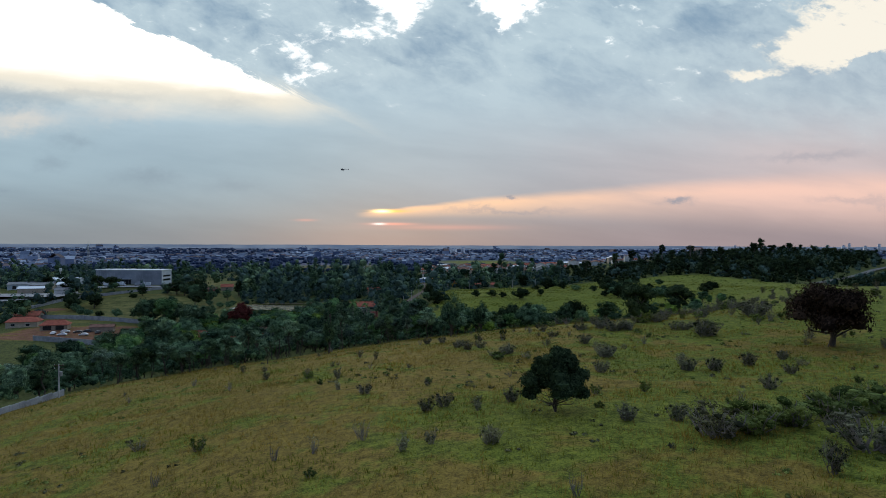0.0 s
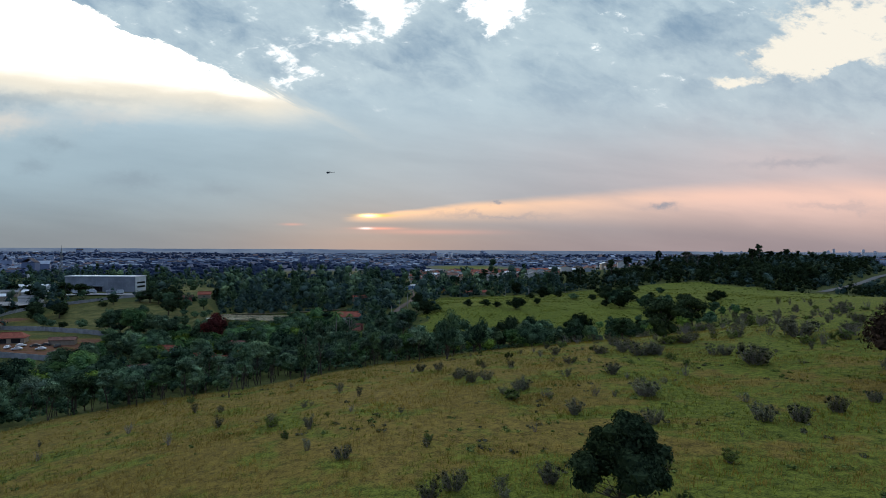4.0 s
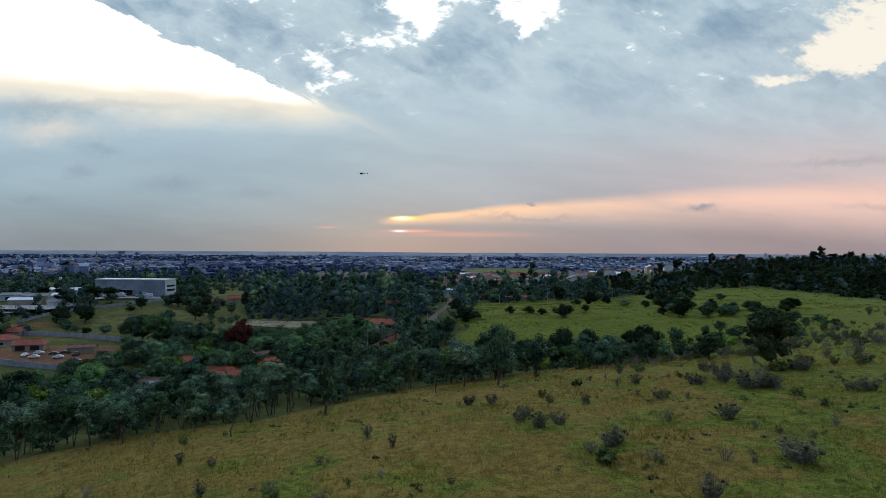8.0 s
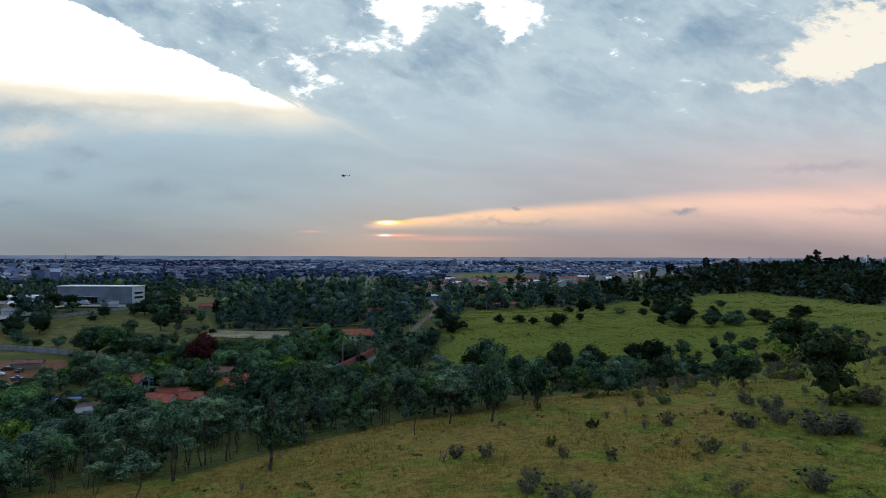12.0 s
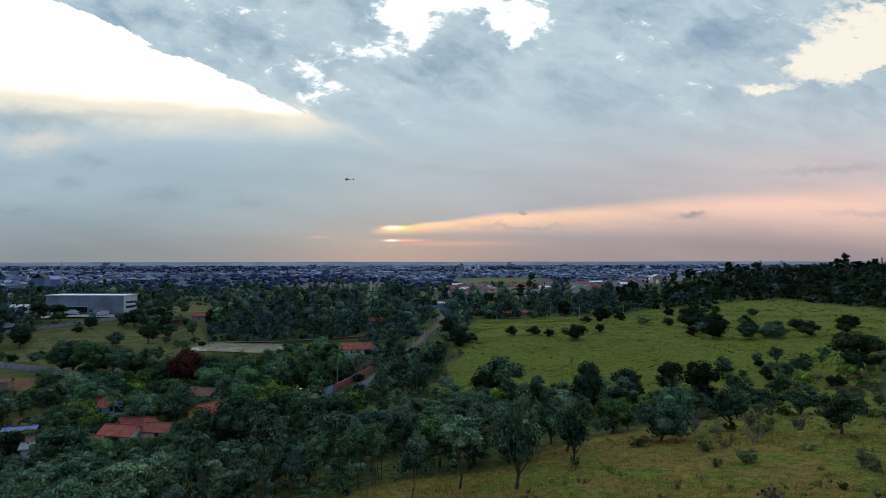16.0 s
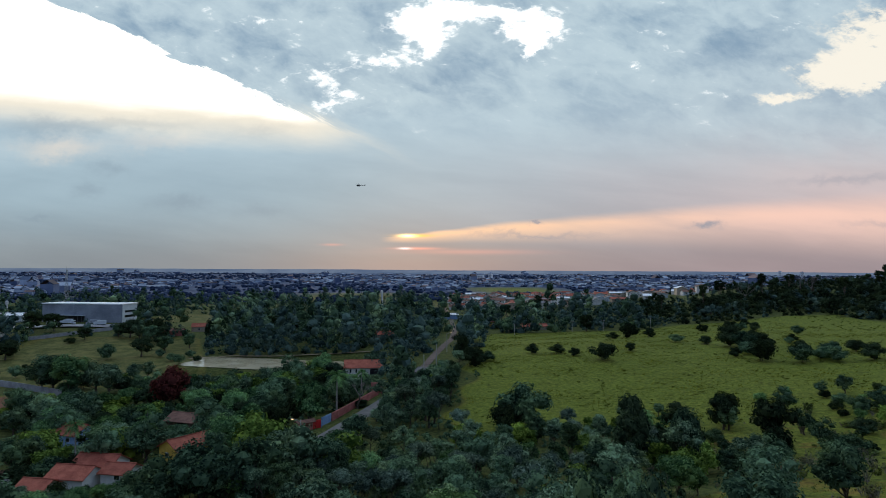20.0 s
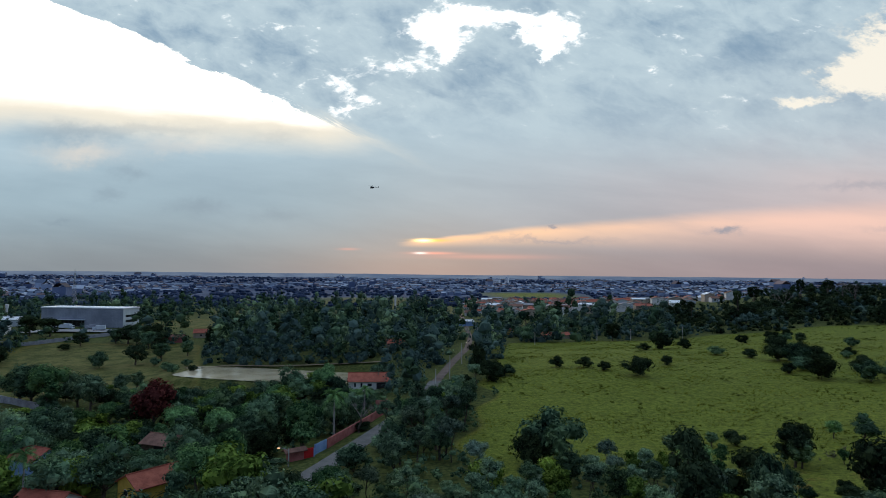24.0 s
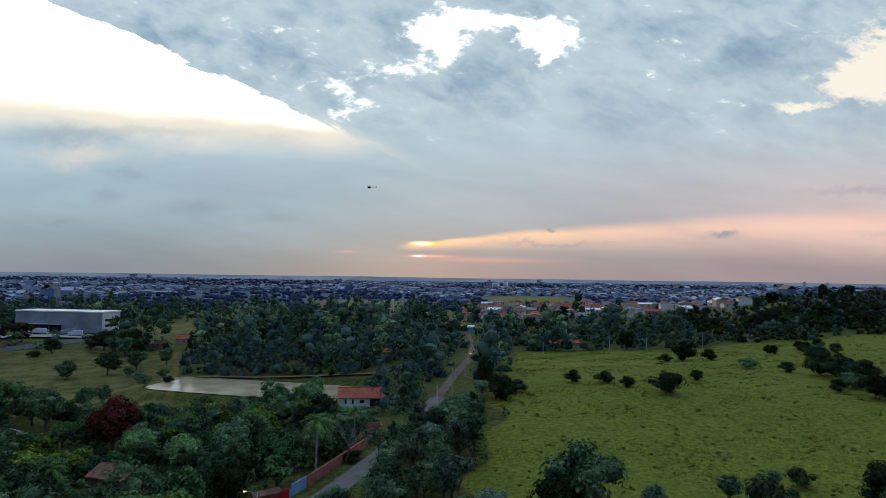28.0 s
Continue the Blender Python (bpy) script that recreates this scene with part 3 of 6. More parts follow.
def tree_meshes(name, seed, h, w, bare, clumps, per, leaf, mat, bark, trunk=0.03, flat=0.8, shape="round", stems=1, core=0.62, lobes=()):
    """Meshes of a tree of height h and crown width w: trunk with limbs, and a crown of leaf clumps. bare: share of the height without crown."""
    rng = np.random.default_rng(seed)
    centres, radii = [], []
    ch, mid = h * (1 - bare), h * (bare + (1 - bare) / 2)
    for i in range(clumps):
        for _ in range(40):
            q = rng.uniform(-1, 1, 3)
            if np.linalg.norm(q) > 1 or np.linalg.norm(q) < (0.35 if clumps > 10 else 0):
                continue
            if shape == "cone" and np.hypot(q[0], q[1]) > 0.25 + 0.75 * (1 - q[2]) / 2:
                continue
            if shape == "umbrella" and q[2] < -0.25 - 0.6 * (1 - np.hypot(q[0], q[1])):
                continue
            break
        wide = 0.80 if shape != "umbrella" else 0.88
        c = np.array([q[0] * w / 2 * wide, q[1] * w / 2 * wide, mid + q[2] * ch / 2 * 0.82])
        centres.append(c)
        radii.append(w * rng.uniform(0.13, 0.24) * (1.0 if clumps > 12 else 1.25) * (0.8 if shape == "cone" else 1))
    for lx, ly, lz, lr in lobes:
        for _ in range(8):
            centres.append(np.array([lx, ly, lz]) + unit(rng.normal(size=3)) * lr * 0.62 * (1, 1, 0.75))
            radii.append(lr * rng.uniform(0.45, 0.72))
    clumps = len(centres)
    centres, radii = np.array(centres), np.array(radii)
    wood_, crown = Soup(), Soup()
    top = np.array([rng.normal() * 0.03 * h, rng.normal() * 0.03 * h, h * (bare + (1 - bare) * 0.6)])
    for s in range(stems):
        foot = np.array([rng.normal() * 0.25, rng.normal() * 0.25, -0.4]) if stems > 1 else np.array([0, 0, -0.4])
        tip = top + (rng.normal(size=3) * (0.12 * w, 0.12 * w, 0.05 * h) if stems > 1 else 0)
        pts = bowed(rng, foot, tip, 0.03, 5)
        r0 = trunk * h / math.sqrt(stems)
        limb(wood_, pts, [r0 * k for k in (1.35, 1.0, 0.8, 0.55, 0.25)], 7)
        for i in range(s, clumps, stems):
            if i % 2 and clumps > 16:
                continue
            c = centres[i]
            f = np.clip((c[2] - radii[i] * 0.5) / max(tip[2], 0.1) - 0.28, 0.25, 0.85)
            j = f * 4
            a0 = pts[int(j)] + (pts[min(int(j) + 1, 4)] - pts[int(j)]) * (j - int(j))
            limb(wood_, bowed(rng, a0, c, 0.07, 3), [r0 * 0.42, r0 * 0.26, r0 * 0.08], 5)
    for c, r in zip(centres, radii):
        lump(crown, rng, c, r * core, flat, 0.3)
    leaves(crown, rng, centres, radii, per, leaf, flat)
    return (wood_.mesh(name + "_trunk", M[bark], True), crown.mesh(name + "_crown", M[mat]))


def palm_meshes(name, seed, h, fronds=15, reach=2.6):
    rng = np.random.default_rng(seed)
    wood_, crown = Soup(), Soup()
    lean = rng.normal(size=2) * 0.025 * h
    pts = [(lean[0] * f * f, lean[1] * f * f, -0.3 + (h + 0.3) * f) for f in np.linspace(0, 1, 8)]
    limb(wood_, pts, [0.26, 0.21, 0.19, 0.18, 0.17, 0.16, 0.15, 0.12], 8)
    tip = np.array(pts[-1])
    for i in range(fronds):
        az = i * 2.4 + rng.normal() * 0.2
        el = rng.uniform(-0.35, 1.15)
        d = np.array([math.cos(az) * math.cos(el), math.sin(az) * math.cos(el), math.sin(el)])
        side = unit(np.cross(d, (0, 0, 1)))
        L = reach * rng.uniform(0.8, 1.15)
        spine = [tip + d * L * f + np.array([0, 0, -0.55 * L * f * f]) for f in np.linspace(0, 1, 7)]
        for k in range(6):
            p, q = spine[k], spine[k + 1]
            wk = 0.80 * math.sin(0.35 + 2.6 * k / 6)
            for sgn in (-1, 1):
                for u in (0.0, 0.5):
                    a = p + (q - p) * u
                    b = p + (q - p) * (u + 0.52)
                    tipv = (a + b) / 2 + side * sgn * wk + (q - p) * 0.6 + np.array([0, 0, -0.34 * wk])
                    crown.add([a, b, tipv], [[0, 1, 2]])
    return wood_.mesh(name + "_trunk", M["bark_pale"], True), crown.mesh(name + "_crown", M["leaf_palm"])


def shrub_meshes(name, seed, stems, per, leaf, mat, tall=0.9, spread=0.55, core=0.5):
    """An open shrub about one metre wide: stems fanning up from the foot, with leaf sprays along their upper halves."""
    rng = np.random.default_rng(seed)
    wood_, crown = Soup(), Soup()
    centres, radii = [], []
    for i in range(stems):
        az, out = rng.uniform(0, 6.28), spread * math.sqrt(rng.random())
        tip = np.array([math.cos(az) * out, math.sin(az) * out, tall * rng.uniform(0.55, 1.0) * (1.05 - 0.5 * out)])
        pts = bowed(rng, (tip[0] * 0.25 + rng.normal() * 0.04, tip[1] * 0.25 + rng.normal() * 0.04, -0.08), tip, 0.07, 4)
        limb(wood_, pts, [0.020, 0.015, 0.010, 0.004], 4)
        for f in (0.45, 0.7, 0.95):
            c = pts[0] + (tip - pts[0]) * f + rng.normal(size=3) * 0.05
            limb(wood_, [pts[1], (pts[1] + c) / 2 + rng.normal(size=3) * 0.02, c], [0.009, 0.006, 0.003], 3)
            centres.append(c)
            radii.append(rng.uniform(0.08, 0.15))
    centres, radii = np.array(centres), np.array(radii)
    if core:
        for c, r in zip(centres[::2], radii[::2]):
            lump(crown, rng, c, r * core, 0.9, 0.35)
    leaves(crown, rng, centres, radii, per, leaf, 0.95, slim=0.4)
    return wood_.mesh(name + "_stems", M["twig"]), crown.mesh(name + "_leaves", M[mat])


KINDS = {}


def kind(key, meshes, names, label, category, group):
    KINDS.setdefault(key, []).append((meshes, names, label, category, group))


TR = ("trunk", "crown")
for i in range(3):
    kind("mound", tree_meshes("mound", 90 + i, 5, 7, 0.0, 24, 90, 0.22, ("leaf_dark", "leaf_lone", "leaf_lone")[i], "bark", 0.02, 0.8, stems=2), TR,
         "dense dark mounded tree with foliage down to the grass", "tree", "mounded trees on the meadow")
for i in range(4):
    kind("broad", tree_meshes("broadleaf", 10 + i, 8, 7.2, 0.22, 26, 92, 0.22, ("leaf_dark", "leaf_mid", "leaf_dark", "leaf_olive")[i], "bark"), TR,
         "dark green broadleaf tree with a dense rounded crown", "tree", "broadleaf trees")
for i in range(4):
    kind("slim", tree_meshes("slender", 20 + i, (9.5, 9, 10, 8.5)[i], (5.0, 4.6, 4.6, 5.2)[i], (0.5, 0.48, 0.42, 0.5)[i], (18, 18, 22, 18)[i], 84, 0.19, ("leaf_olive", "leaf_olive", "leaf_dark", "leaf_grey")[i], "bark", 0.014, 0.8, shape=("umbrella", "umbrella", "round", "umbrella")[i], stems=(1, 2, 3, 1)[i]), TR,
         "slender grove tree with thin bare stems and a narrow olive crown", "tree", "slender trees at the meadow edge")
for i in range(2):
    kind("column", tree_meshes("conical", 30 + i, 11, 4.4, 0.12, 26, 76, 0.22, "leaf_dark", "bark", 0.02, 1.1, "cone"), TR,
         "tall dark conical tree among the grove", "tree", "conical trees")
kind("ridge", tree_meshes("spreading_dark", 131, 8, 7.6, 0.14, 26, 64, 0.27, "leaf_lone", "bark"), TR, "dark spreading tree with a dense near-black crown", "tree", "dark trees of the woods")
kind("ridge", tree_meshes("spreading_dark", 132, 9, 6.4, 0.2, 24, 64, 0.27, "leaf_lone", "bark", shape="cone"), TR, "tall dark pointed tree in the woods along the ridge", "tree", "dark trees of the woods")
kind("front", tree_meshes("lone", 141, 7.4, 8.6, 0.10, 0, 150, 0.15, "leaf_lone", "bark", 0.021, 0.85, stems=2, core=0.8, lobes=((-2.2, 0.2, 3.3, 1.6), (0.1, -0.4, 3.9, 1.9), (2.0, 0.1, 2.9, 1.6), (0.7, 0.2, 6.2, 1.15), (1.4, -0.2, 5.5, 1.05), (0.1, 0.1, 5.3, 1.3), (2.5, 0.3, 3.9, 1.15), (-1.3, 0.1, 5.0, 1.3), (-2.7, 0.3, 2.0, 0.8), (3.1, -0.1, 2.1, 0.85), (0.4, 1.6, 3.4, 1.7), (0.3, -1.7, 3.0, 1.5))), TR, "lone dark green tree with forked trunk on the dry meadow", "tree", "")
kind("umbrella", tree_meshes("spreading", 42, 11, 16.0, 0.04, 60, 130, 0.30, "leaf_umber", "bark", 0.05, 0.62, "umbrella", core=0.5), TR, "large spreading tree with a brown-red umbrella crown", "tree", "")
kind("red", tree_meshes("red", 43, 9, 7.5, 0.15, 30, 80, 0.30, "leaf_red", "bark"), TR, "tree with dark red foliage in the gardens", "tree", "")
kind("lime", tree_meshes("mango", 44, 7, 8, 0.15, 28, 60, 0.35, "leaf_lime", "bark"), TR, "bright yellow-green garden tree with a full crown", "tree", "bright green garden trees")
kind("lime", tree_meshes("guava", 45, 6, 5, 0.2, 22, 52, 0.31, "leaf_mid", "bark"), TR, "fresh green garden tree", "tree", "bright green garden trees")
kind("pine", tree_meshes("pine", 46, 16, 7, 0.45, 26, 60, 0.34, "leaf_lone", "bark", 0.016, 0.55), TR, "tall dark pine with bare lower trunk on the ridge", "tree", "tall ridge trees")
kind("pine", tree_meshes("pine", 47, 15, 8, 0.35, 26, 60, 0.36, "leaf_lone", "bark", 0.018, 0.6), TR, "tall dark tree with layered crown on the ridge", "tree", "tall ridge trees")
for i in range(2):
    kind("palm", palm_meshes("palm", 50 + i, 8.5 + i, 24, 3.0), TR, "slender palm with a pale trunk and feathery fronds", "palm", "garden palms")
SH = ("stem", "foliage")
for i in range(4):
    kind("shrub", shrub_meshes("shrub", 60 + i, 8 + i, 20, 0.040, "leaf_shrub", (0.9, 1.05, 0.8, 1.2)[i], (0.5, 0.45, 0.6, 0.4)[i], 0.45), SH, "open grey-green shrub with upright stems in the dry grass", "shrub", "grey shrubs on the meadow")
for i in range(3):
    kind("bush", shrub_meshes("bush", 70 + i, 12, 26, 0.042, "leaf_shrub_green", 0.8, 0.5, 0.8), SH, "low dark green bush on the meadow", "bush", "green bushes on the meadow")
for i in range(2):
    kind("thicket", shrub_meshes("thicket", 85 + i, (26, 30)[i], (22, 30)[i], 0.026, ("leaf_shrub", "leaf_shrub_green")[i], (0.95, 0.8)[i], 0.58, (0.5, 0.85)[i]), SH, ("broad grey-green thicket of shrubs in the grass", "broad dark green thicket of bushes in the grass")[i], "shrub", "thickets on the hillside")
kind("twiggy", shrub_meshes("twiggy", 80, 9, 5, 0.036, "leaf_shrub", 1.25, 0.45, 0.0), SH, "half-bare twiggy grey shrub in the grass", "shrub", "bare shrubs")
kind("twiggy", shrub_meshes("twiggy", 81, 8, 2, 0.036, "leaf_shrub", 1.1, 0.5, 0.0), SH, "leafless grey shrub in the grass", "shrub", "bare shrubs")

RNG = np.random.default_rng(7)


def plant(key, x, y, scale=1.0, tall=None, which=None, sink=0.0, z=None, turn=None):
    """Plants a tree or shrub of a kind on the ground. tall: its own stretch in height."""
    n = int(RNG.integers(len(KINDS[key]))) if which is None else which
    meshes, names, label, category, group = KINDS[key][n]
    rot = float(RNG.uniform(0, 360)) if turn is None else turn
    ob = new(category if category != "tree" else {"slim": "slender_tree", "column": "conical_tree", "pine": "pine_tree", "broad": "broadleaf_tree", "lime": "garden_tree", "mound": "bushy_tree", "ridge": "woodland_tree"}.get(key, "tree"))
    for me, nm in zip(meshes, names):
        part(nm, me, ob)
    ob.matrix_world = pose(x, y, (hz(x, y) if z is None else z) - sink, 0, 0, rot) @ Matrix.Diagonal((scale, scale, tall or scale, 1))
    return tagged(ob, label, category, group)

# ---------------------------------------------------------------- building materials
M.update(
    tiles=plain("roof_tiles", (0.220, 0.052, 0.032), (0.420, 0.120, 0.074), 0.85, scale=0.6, grain=5, relief=0.5, dist=0.05, vary=0.12),
    tiles_old=plain("old_roof_tiles", (0.120, 0.062, 0.046), (0.300, 0.150, 0.110), 0.9, scale=0.6, grain=5, relief=0.5, dist=0.05, vary=0.2),
    sheet_grey=plain("grey_roof_sheet", (0.150, 0.150, 0.155), (0.300, 0.300, 0.310), 0.7, scale=0.4, grain=4),
    white=plain("white_render", (0.560, 0.555, 0.540), (0.780, 0.775, 0.760), 0.85, scale=0.5, grain=9),
    cream=plain("cream_render", (0.300, 0.250, 0.190), (0.460, 0.390, 0.310), 0.85, scale=0.5, grain=9, vary=0.15),
    yellow=plain("yellow_render", (0.520, 0.330, 0.050), (0.720, 0.480, 0.090), 0.85, scale=0.5, grain=9),
    blue=plain("blue_render", (0.170, 0.290, 0.520), (0.280, 0.420, 0.660), 0.85, scale=0.5, grain=9),
    pink=plain("pink_render", (0.330, 0.095, 0.085), (0.520, 0.190, 0.165), 0.9, scale=0.5, grain=8),
    scarlet=plain("red_paint", (0.500, 0.016, 0.018), (0.640, 0.034, 0.034), 0.5, scale=0.6, grain=9),
    block=plain("concrete_block", (0.240, 0.245, 0.265), (0.420, 0.425, 0.440), 0.92, scale=0.35, grain=3, relief=0.5),
    concrete=plain("concrete", (0.330, 0.325, 0.315), (0.520, 0.515, 0.500), 0.9, scale=0.5, grain=8),
    asphalt=plain("asphalt", (0.100, 0.096, 0.096), (0.180, 0.170, 0.164), 0.9, scale=0.35, grain=9),
    paving=plain("yard_paving", (0.230, 0.225, 0.230), (0.360, 0.350, 0.345), 0.9, scale=0.2, grain=5),
    dark_glass=plain("dark_window", (0.012, 0.014, 0.018), (0.030, 0.034, 0.040), 0.15, spec=0.6, relief=0.0),
    # near-black paint for the shade inside openings that are not cut
    dark=plain("opening_shade", (0.012, 0.012, 0.014), (0.034, 0.032, 0.032), 0.9),
    timber=plain("dark_timber", (0.060, 0.040, 0.026), (0.150, 0.100, 0.066), 0.8),
    clad=plain("grey_cladding", (0.180, 0.205, 0.245), (0.320, 0.350, 0.400), 0.6, scale=0.12, grain=2, vary=0.05),
    clad_white=plain("white_cladding", (0.440, 0.500, 0.540), (0.600, 0.650, 0.690), 0.5, scale=0.2, grain=3),
    roof_white=plain("white_roof_sheet", (0.720, 0.740, 0.770), (0.860, 0.870, 0.880), 0.5, scale=0.2, grain=3),
    steel=plain("galvanised_steel", (0.260, 0.270, 0.280), (0.430, 0.440, 0.450), 0.5, 0.6),
    car_white=plain("white_car_paint", (0.700, 0.710, 0.720), (0.800, 0.805, 0.810), 0.25, spec=0.5, relief=0.0),
    car_blue=plain("blue_car_paint", (0.030, 0.060, 0.240), (0.050, 0.095, 0.330), 0.25, spec=0.5, relief=0.0),
    car_dark=plain("dark_car_paint", (0.030, 0.032, 0.036), (0.060, 0.062, 0.068), 0.3, spec=0.5, relief=0.0),
    tyre=plain("tyre_rubber", (0.012, 0.012, 0.012), (0.030, 0.030, 0.030), 0.9),
)


def water_material():
    m, t, bsdf = material("pond_water", 0.06, 0.0, 0.5)
    p = place_of(t)
    murk = noise_at(t, p, 0.12, 3)
    t.links.new(blend(t, murk.step(0.35, 0.65), (0.430, 0.360, 0.225), (0.540, 0.465, 0.310)), bsdf.inputs["Base Color"])
    bump(t, bsdf, noise_at(t, p, 2.2, 3), 0.22, 0.10)
    return m


M["water"] = water_material()


def lamp_material():
    m, t, bsdf = material("street_lamp_glow", 0.4)
    bsdf.inputs["Emission Color"].default_value = (1.0, 0.42, 0.16, 1)
    bsdf.inputs["Emission Strength"].default_value = 6.0
    bsdf.inputs["Base Color"].default_value = (0.8, 0.6, 0.4, 1)
    return m


M["glow"] = lamp_material()


def box(sx, sy, sz, mat, name="box", bevel=0.0, z0=0.0, cx=0.0, cy=0.0):
    """A block on z0, centred on cx, cy."""
    bm = bmesh.new()
    bmesh.ops.create_cube(bm, size=1)
    for v in bm.verts:
        v.co = Vector((v.co.x * sx + cx, v.co.y * sy + cy, (v.co.z + 0.5) * sz + z0))
    if bevel:
        bmesh.ops.bevel(bm, geom=list(bm.edges), offset=bevel, segments=1, affect="EDGES")
    me = bpy.data.meshes.new(name)
    bm.to_mesh(me)
    bm.free()
    me.materials.append(M[mat])
    return me


def tube(a, b, r, mat, name="tube", sides=8, r2=None):
    s = Soup()
    limb(s, [a, b], [r, r if r2 is None else r2], sides)
    n = s.n
    s.f.append(list(range(sides))[::-1])
    s.f.append(list(range(n - sides, n)))
    return s.mesh(name, M[mat], False)


def roof_mesh(lx, ly, rise, over, z0, mat, hip=0.0, thick=0.16, name="roof"):
    """A pitched roof with its ridge along x. hip: how far each ridge end draws in."""
    ax, ay = lx / 2 + over, ly / 2 + over
    drop = rise * over / (ly / 2)
    bm = bmesh.new()
    rows = []
    for dz in (0.0, -thick):
        c = [bm.verts.new((sx * ax, sy * ay, z0 - drop + dz)) for sx, sy in ((-1, -1), (1, -1), (1, 1), (-1, 1))]
        r = [bm.verts.new((sx * (ax - hip), 0, z0 + rise + dz)) for sx in (-1, 1)]
        rows.append((c, r))
    (c, r), (d, q) = rows
    for k, (cc, rr) in enumerate(rows):
        fs = [(cc[0], cc[1], rr[1], rr[0]), (cc[2], cc[3], rr[0], rr[1])]
        if hip:
            fs += [(cc[1], cc[2], rr[1]), (cc[3], cc[0], rr[0])]
        for f in fs:
            bm.faces.new(f if k == 0 else f[::-1])
    loop_t = [c[0], c[1], c[2], c[3]] if hip else [c[0], c[1], r[1], c[2], c[3], r[0]]
    loop_b = [d[0], d[1], d[2], d[3]] if hip else [d[0], d[1], q[1], d[2], d[3], q[0]]
    n = len(loop_t)
    for i in range(n):
        j = (i + 1) % n
        bm.faces.new((loop_t[i], loop_b[i], loop_b[j], loop_t[j]))
    bmesh.ops.recalc_face_normals(bm, faces=bm.faces)
    me = bpy.data.meshes.new(name)
    bm.to_mesh(me)
    bm.free()
    me.materials.append(M[mat])
    return me


def gable_mesh(lx, ly, h, rise, mat, sink=2.0, name="walls"):
    """House walls with gable ends, ridge along x, going down into the slope."""
    bm = bmesh.new()
    lo = [bm.verts.new((sx * lx / 2, sy * ly / 2, -sink)) for sx, sy in ((-1, -1), (1, -1), (1, 1), (-1, 1))]
    hi = [bm.verts.new((sx * lx / 2, sy * ly / 2, h)) for sx, sy in ((-1, -1), (1, -1), (1, 1), (-1, 1))]
    tip = [bm.verts.new((sx * lx / 2, 0, h + rise)) for sx in (-1, 1)]
    bm.faces.new((lo[0], lo[1], hi[1], hi[0]))
    bm.faces.new((lo[2], lo[3], hi[3], hi[2]))
    bm.faces.new((lo[1], lo[2], hi[2], tip[1], hi[1]))
    bm.faces.new((lo[3], lo[0], hi[0], tip[0], hi[3]))
    bmesh.ops.recalc_face_normals(bm, faces=bm.faces)
    me = bpy.data.meshes.new(name)
    bm.to_mesh(me)
    bm.free()
    me.materials.append(M[mat])
    return me


def house(x, y, turn, lx, ly, h, rise, wall, roof, label, hip=0.0, over=0.5, openings=(), z=None, name="house"):
    """openings: side ('s','n','e','w'), place along it, width, sill height, height, kind."""
    ob = new(name)
    part("wall", gable_mesh(lx, ly, h, 0 if hip else rise - 0.02, wall), ob)
    rf = part("roof", roof_mesh(lx, ly, rise, over, h, roof, hip), ob)
    ridge = part("ridge", tube((-lx / 2 - over + hip, 0, h + rise + 0.03), (lx / 2 + over - hip, 0, h + rise + 0.03), 0.13, roof, "ridge", 6), rf)
    for side, u, w, sill, hh, what in openings:
        # a void is an uncut doorway: its leaf is a slab painted as indoor shade
        deep = 0.14
        if side in "sn":
            sg = -1 if side == "s" else 1
            f = box(w, deep, hh, "white" if what != "void" else wall, "frame", 0, sill, u, sg * (ly / 2))
            g = box(w - 0.16, deep + 0.05, hh - 0.16, "dark_glass" if what == "window" else "dark" if what == "void" else "timber", "pane", 0, sill + 0.08, u, sg * (ly / 2))
        else:
            sg = -1 if side == "w" else 1
            f = box(deep, w, hh, "white" if what != "void" else wall, "frame", 0, sill, sg * (lx / 2), u)
            g = box(deep + 0.05, w - 0.16, hh - 0.16, "dark_glass" if what == "window" else "dark" if what == "void" else "timber", "pane", 0, sill + 0.08, sg * (lx / 2), u)
        wdw = part("window" if what == "window" else "doorway" if what == "void" else "door", f, ob)
        part("pane" if what == "window" else "leaf", g, wdw)
    ob.matrix_world = pose(x, y, hz(x, y) if z is None else z, 0, 0, turn)
    return tagged(ob, label, "house")


def ribbon(name, pts, half, mat, lift, label, step=2.5, thick=0.0):
    """A strip laid along a line over the ground."""
    pts = np.array(pts, float)
    seg = np.hypot(*np.diff(pts, axis=0).T)
    s = np.r_[0, np.cumsum(seg)]
    u = np.linspace(0, s[-1], max(3, int(s[-1] / step)))
    cx, cy = np.interp(u, s, pts[:, 0]), np.interp(u, s, pts[:, 1])
    for _ in range(6):
        cx[1:-1], cy[1:-1] = (cx[:-2] + 2 * cx[1:-1] + cx[2:]) / 4, (cy[:-2] + 2 * cy[1:-1] + cy[2:]) / 4
    dx, dy = np.gradient(cx), np.gradient(cy)
    ln = np.hypot(dx, dy)
    nx_, ny_ = dy / ln, -dx / ln
    v, f = [], []
    cols = np.linspace(-half, half, 5)
    for i in range(len(u)):
        zc = max(hz(cx[i] + nx_[i] * o, cy[i] + ny_[i] * o) for o in cols)
        for o in cols:
            v.append((cx[i] + nx_[i] * o, cy[i] + ny_[i] * o, zc + lift - abs(o) * 0.01))
    for i in range(len(u) - 1):
        for j in range(4):
            a = i * 5 + j
            f.append((a, a + 5, a + 6, a + 1))
    return tagged(new(name, mesh_of(name, v, f, M[mat], True)), label, "road", kind="structure")


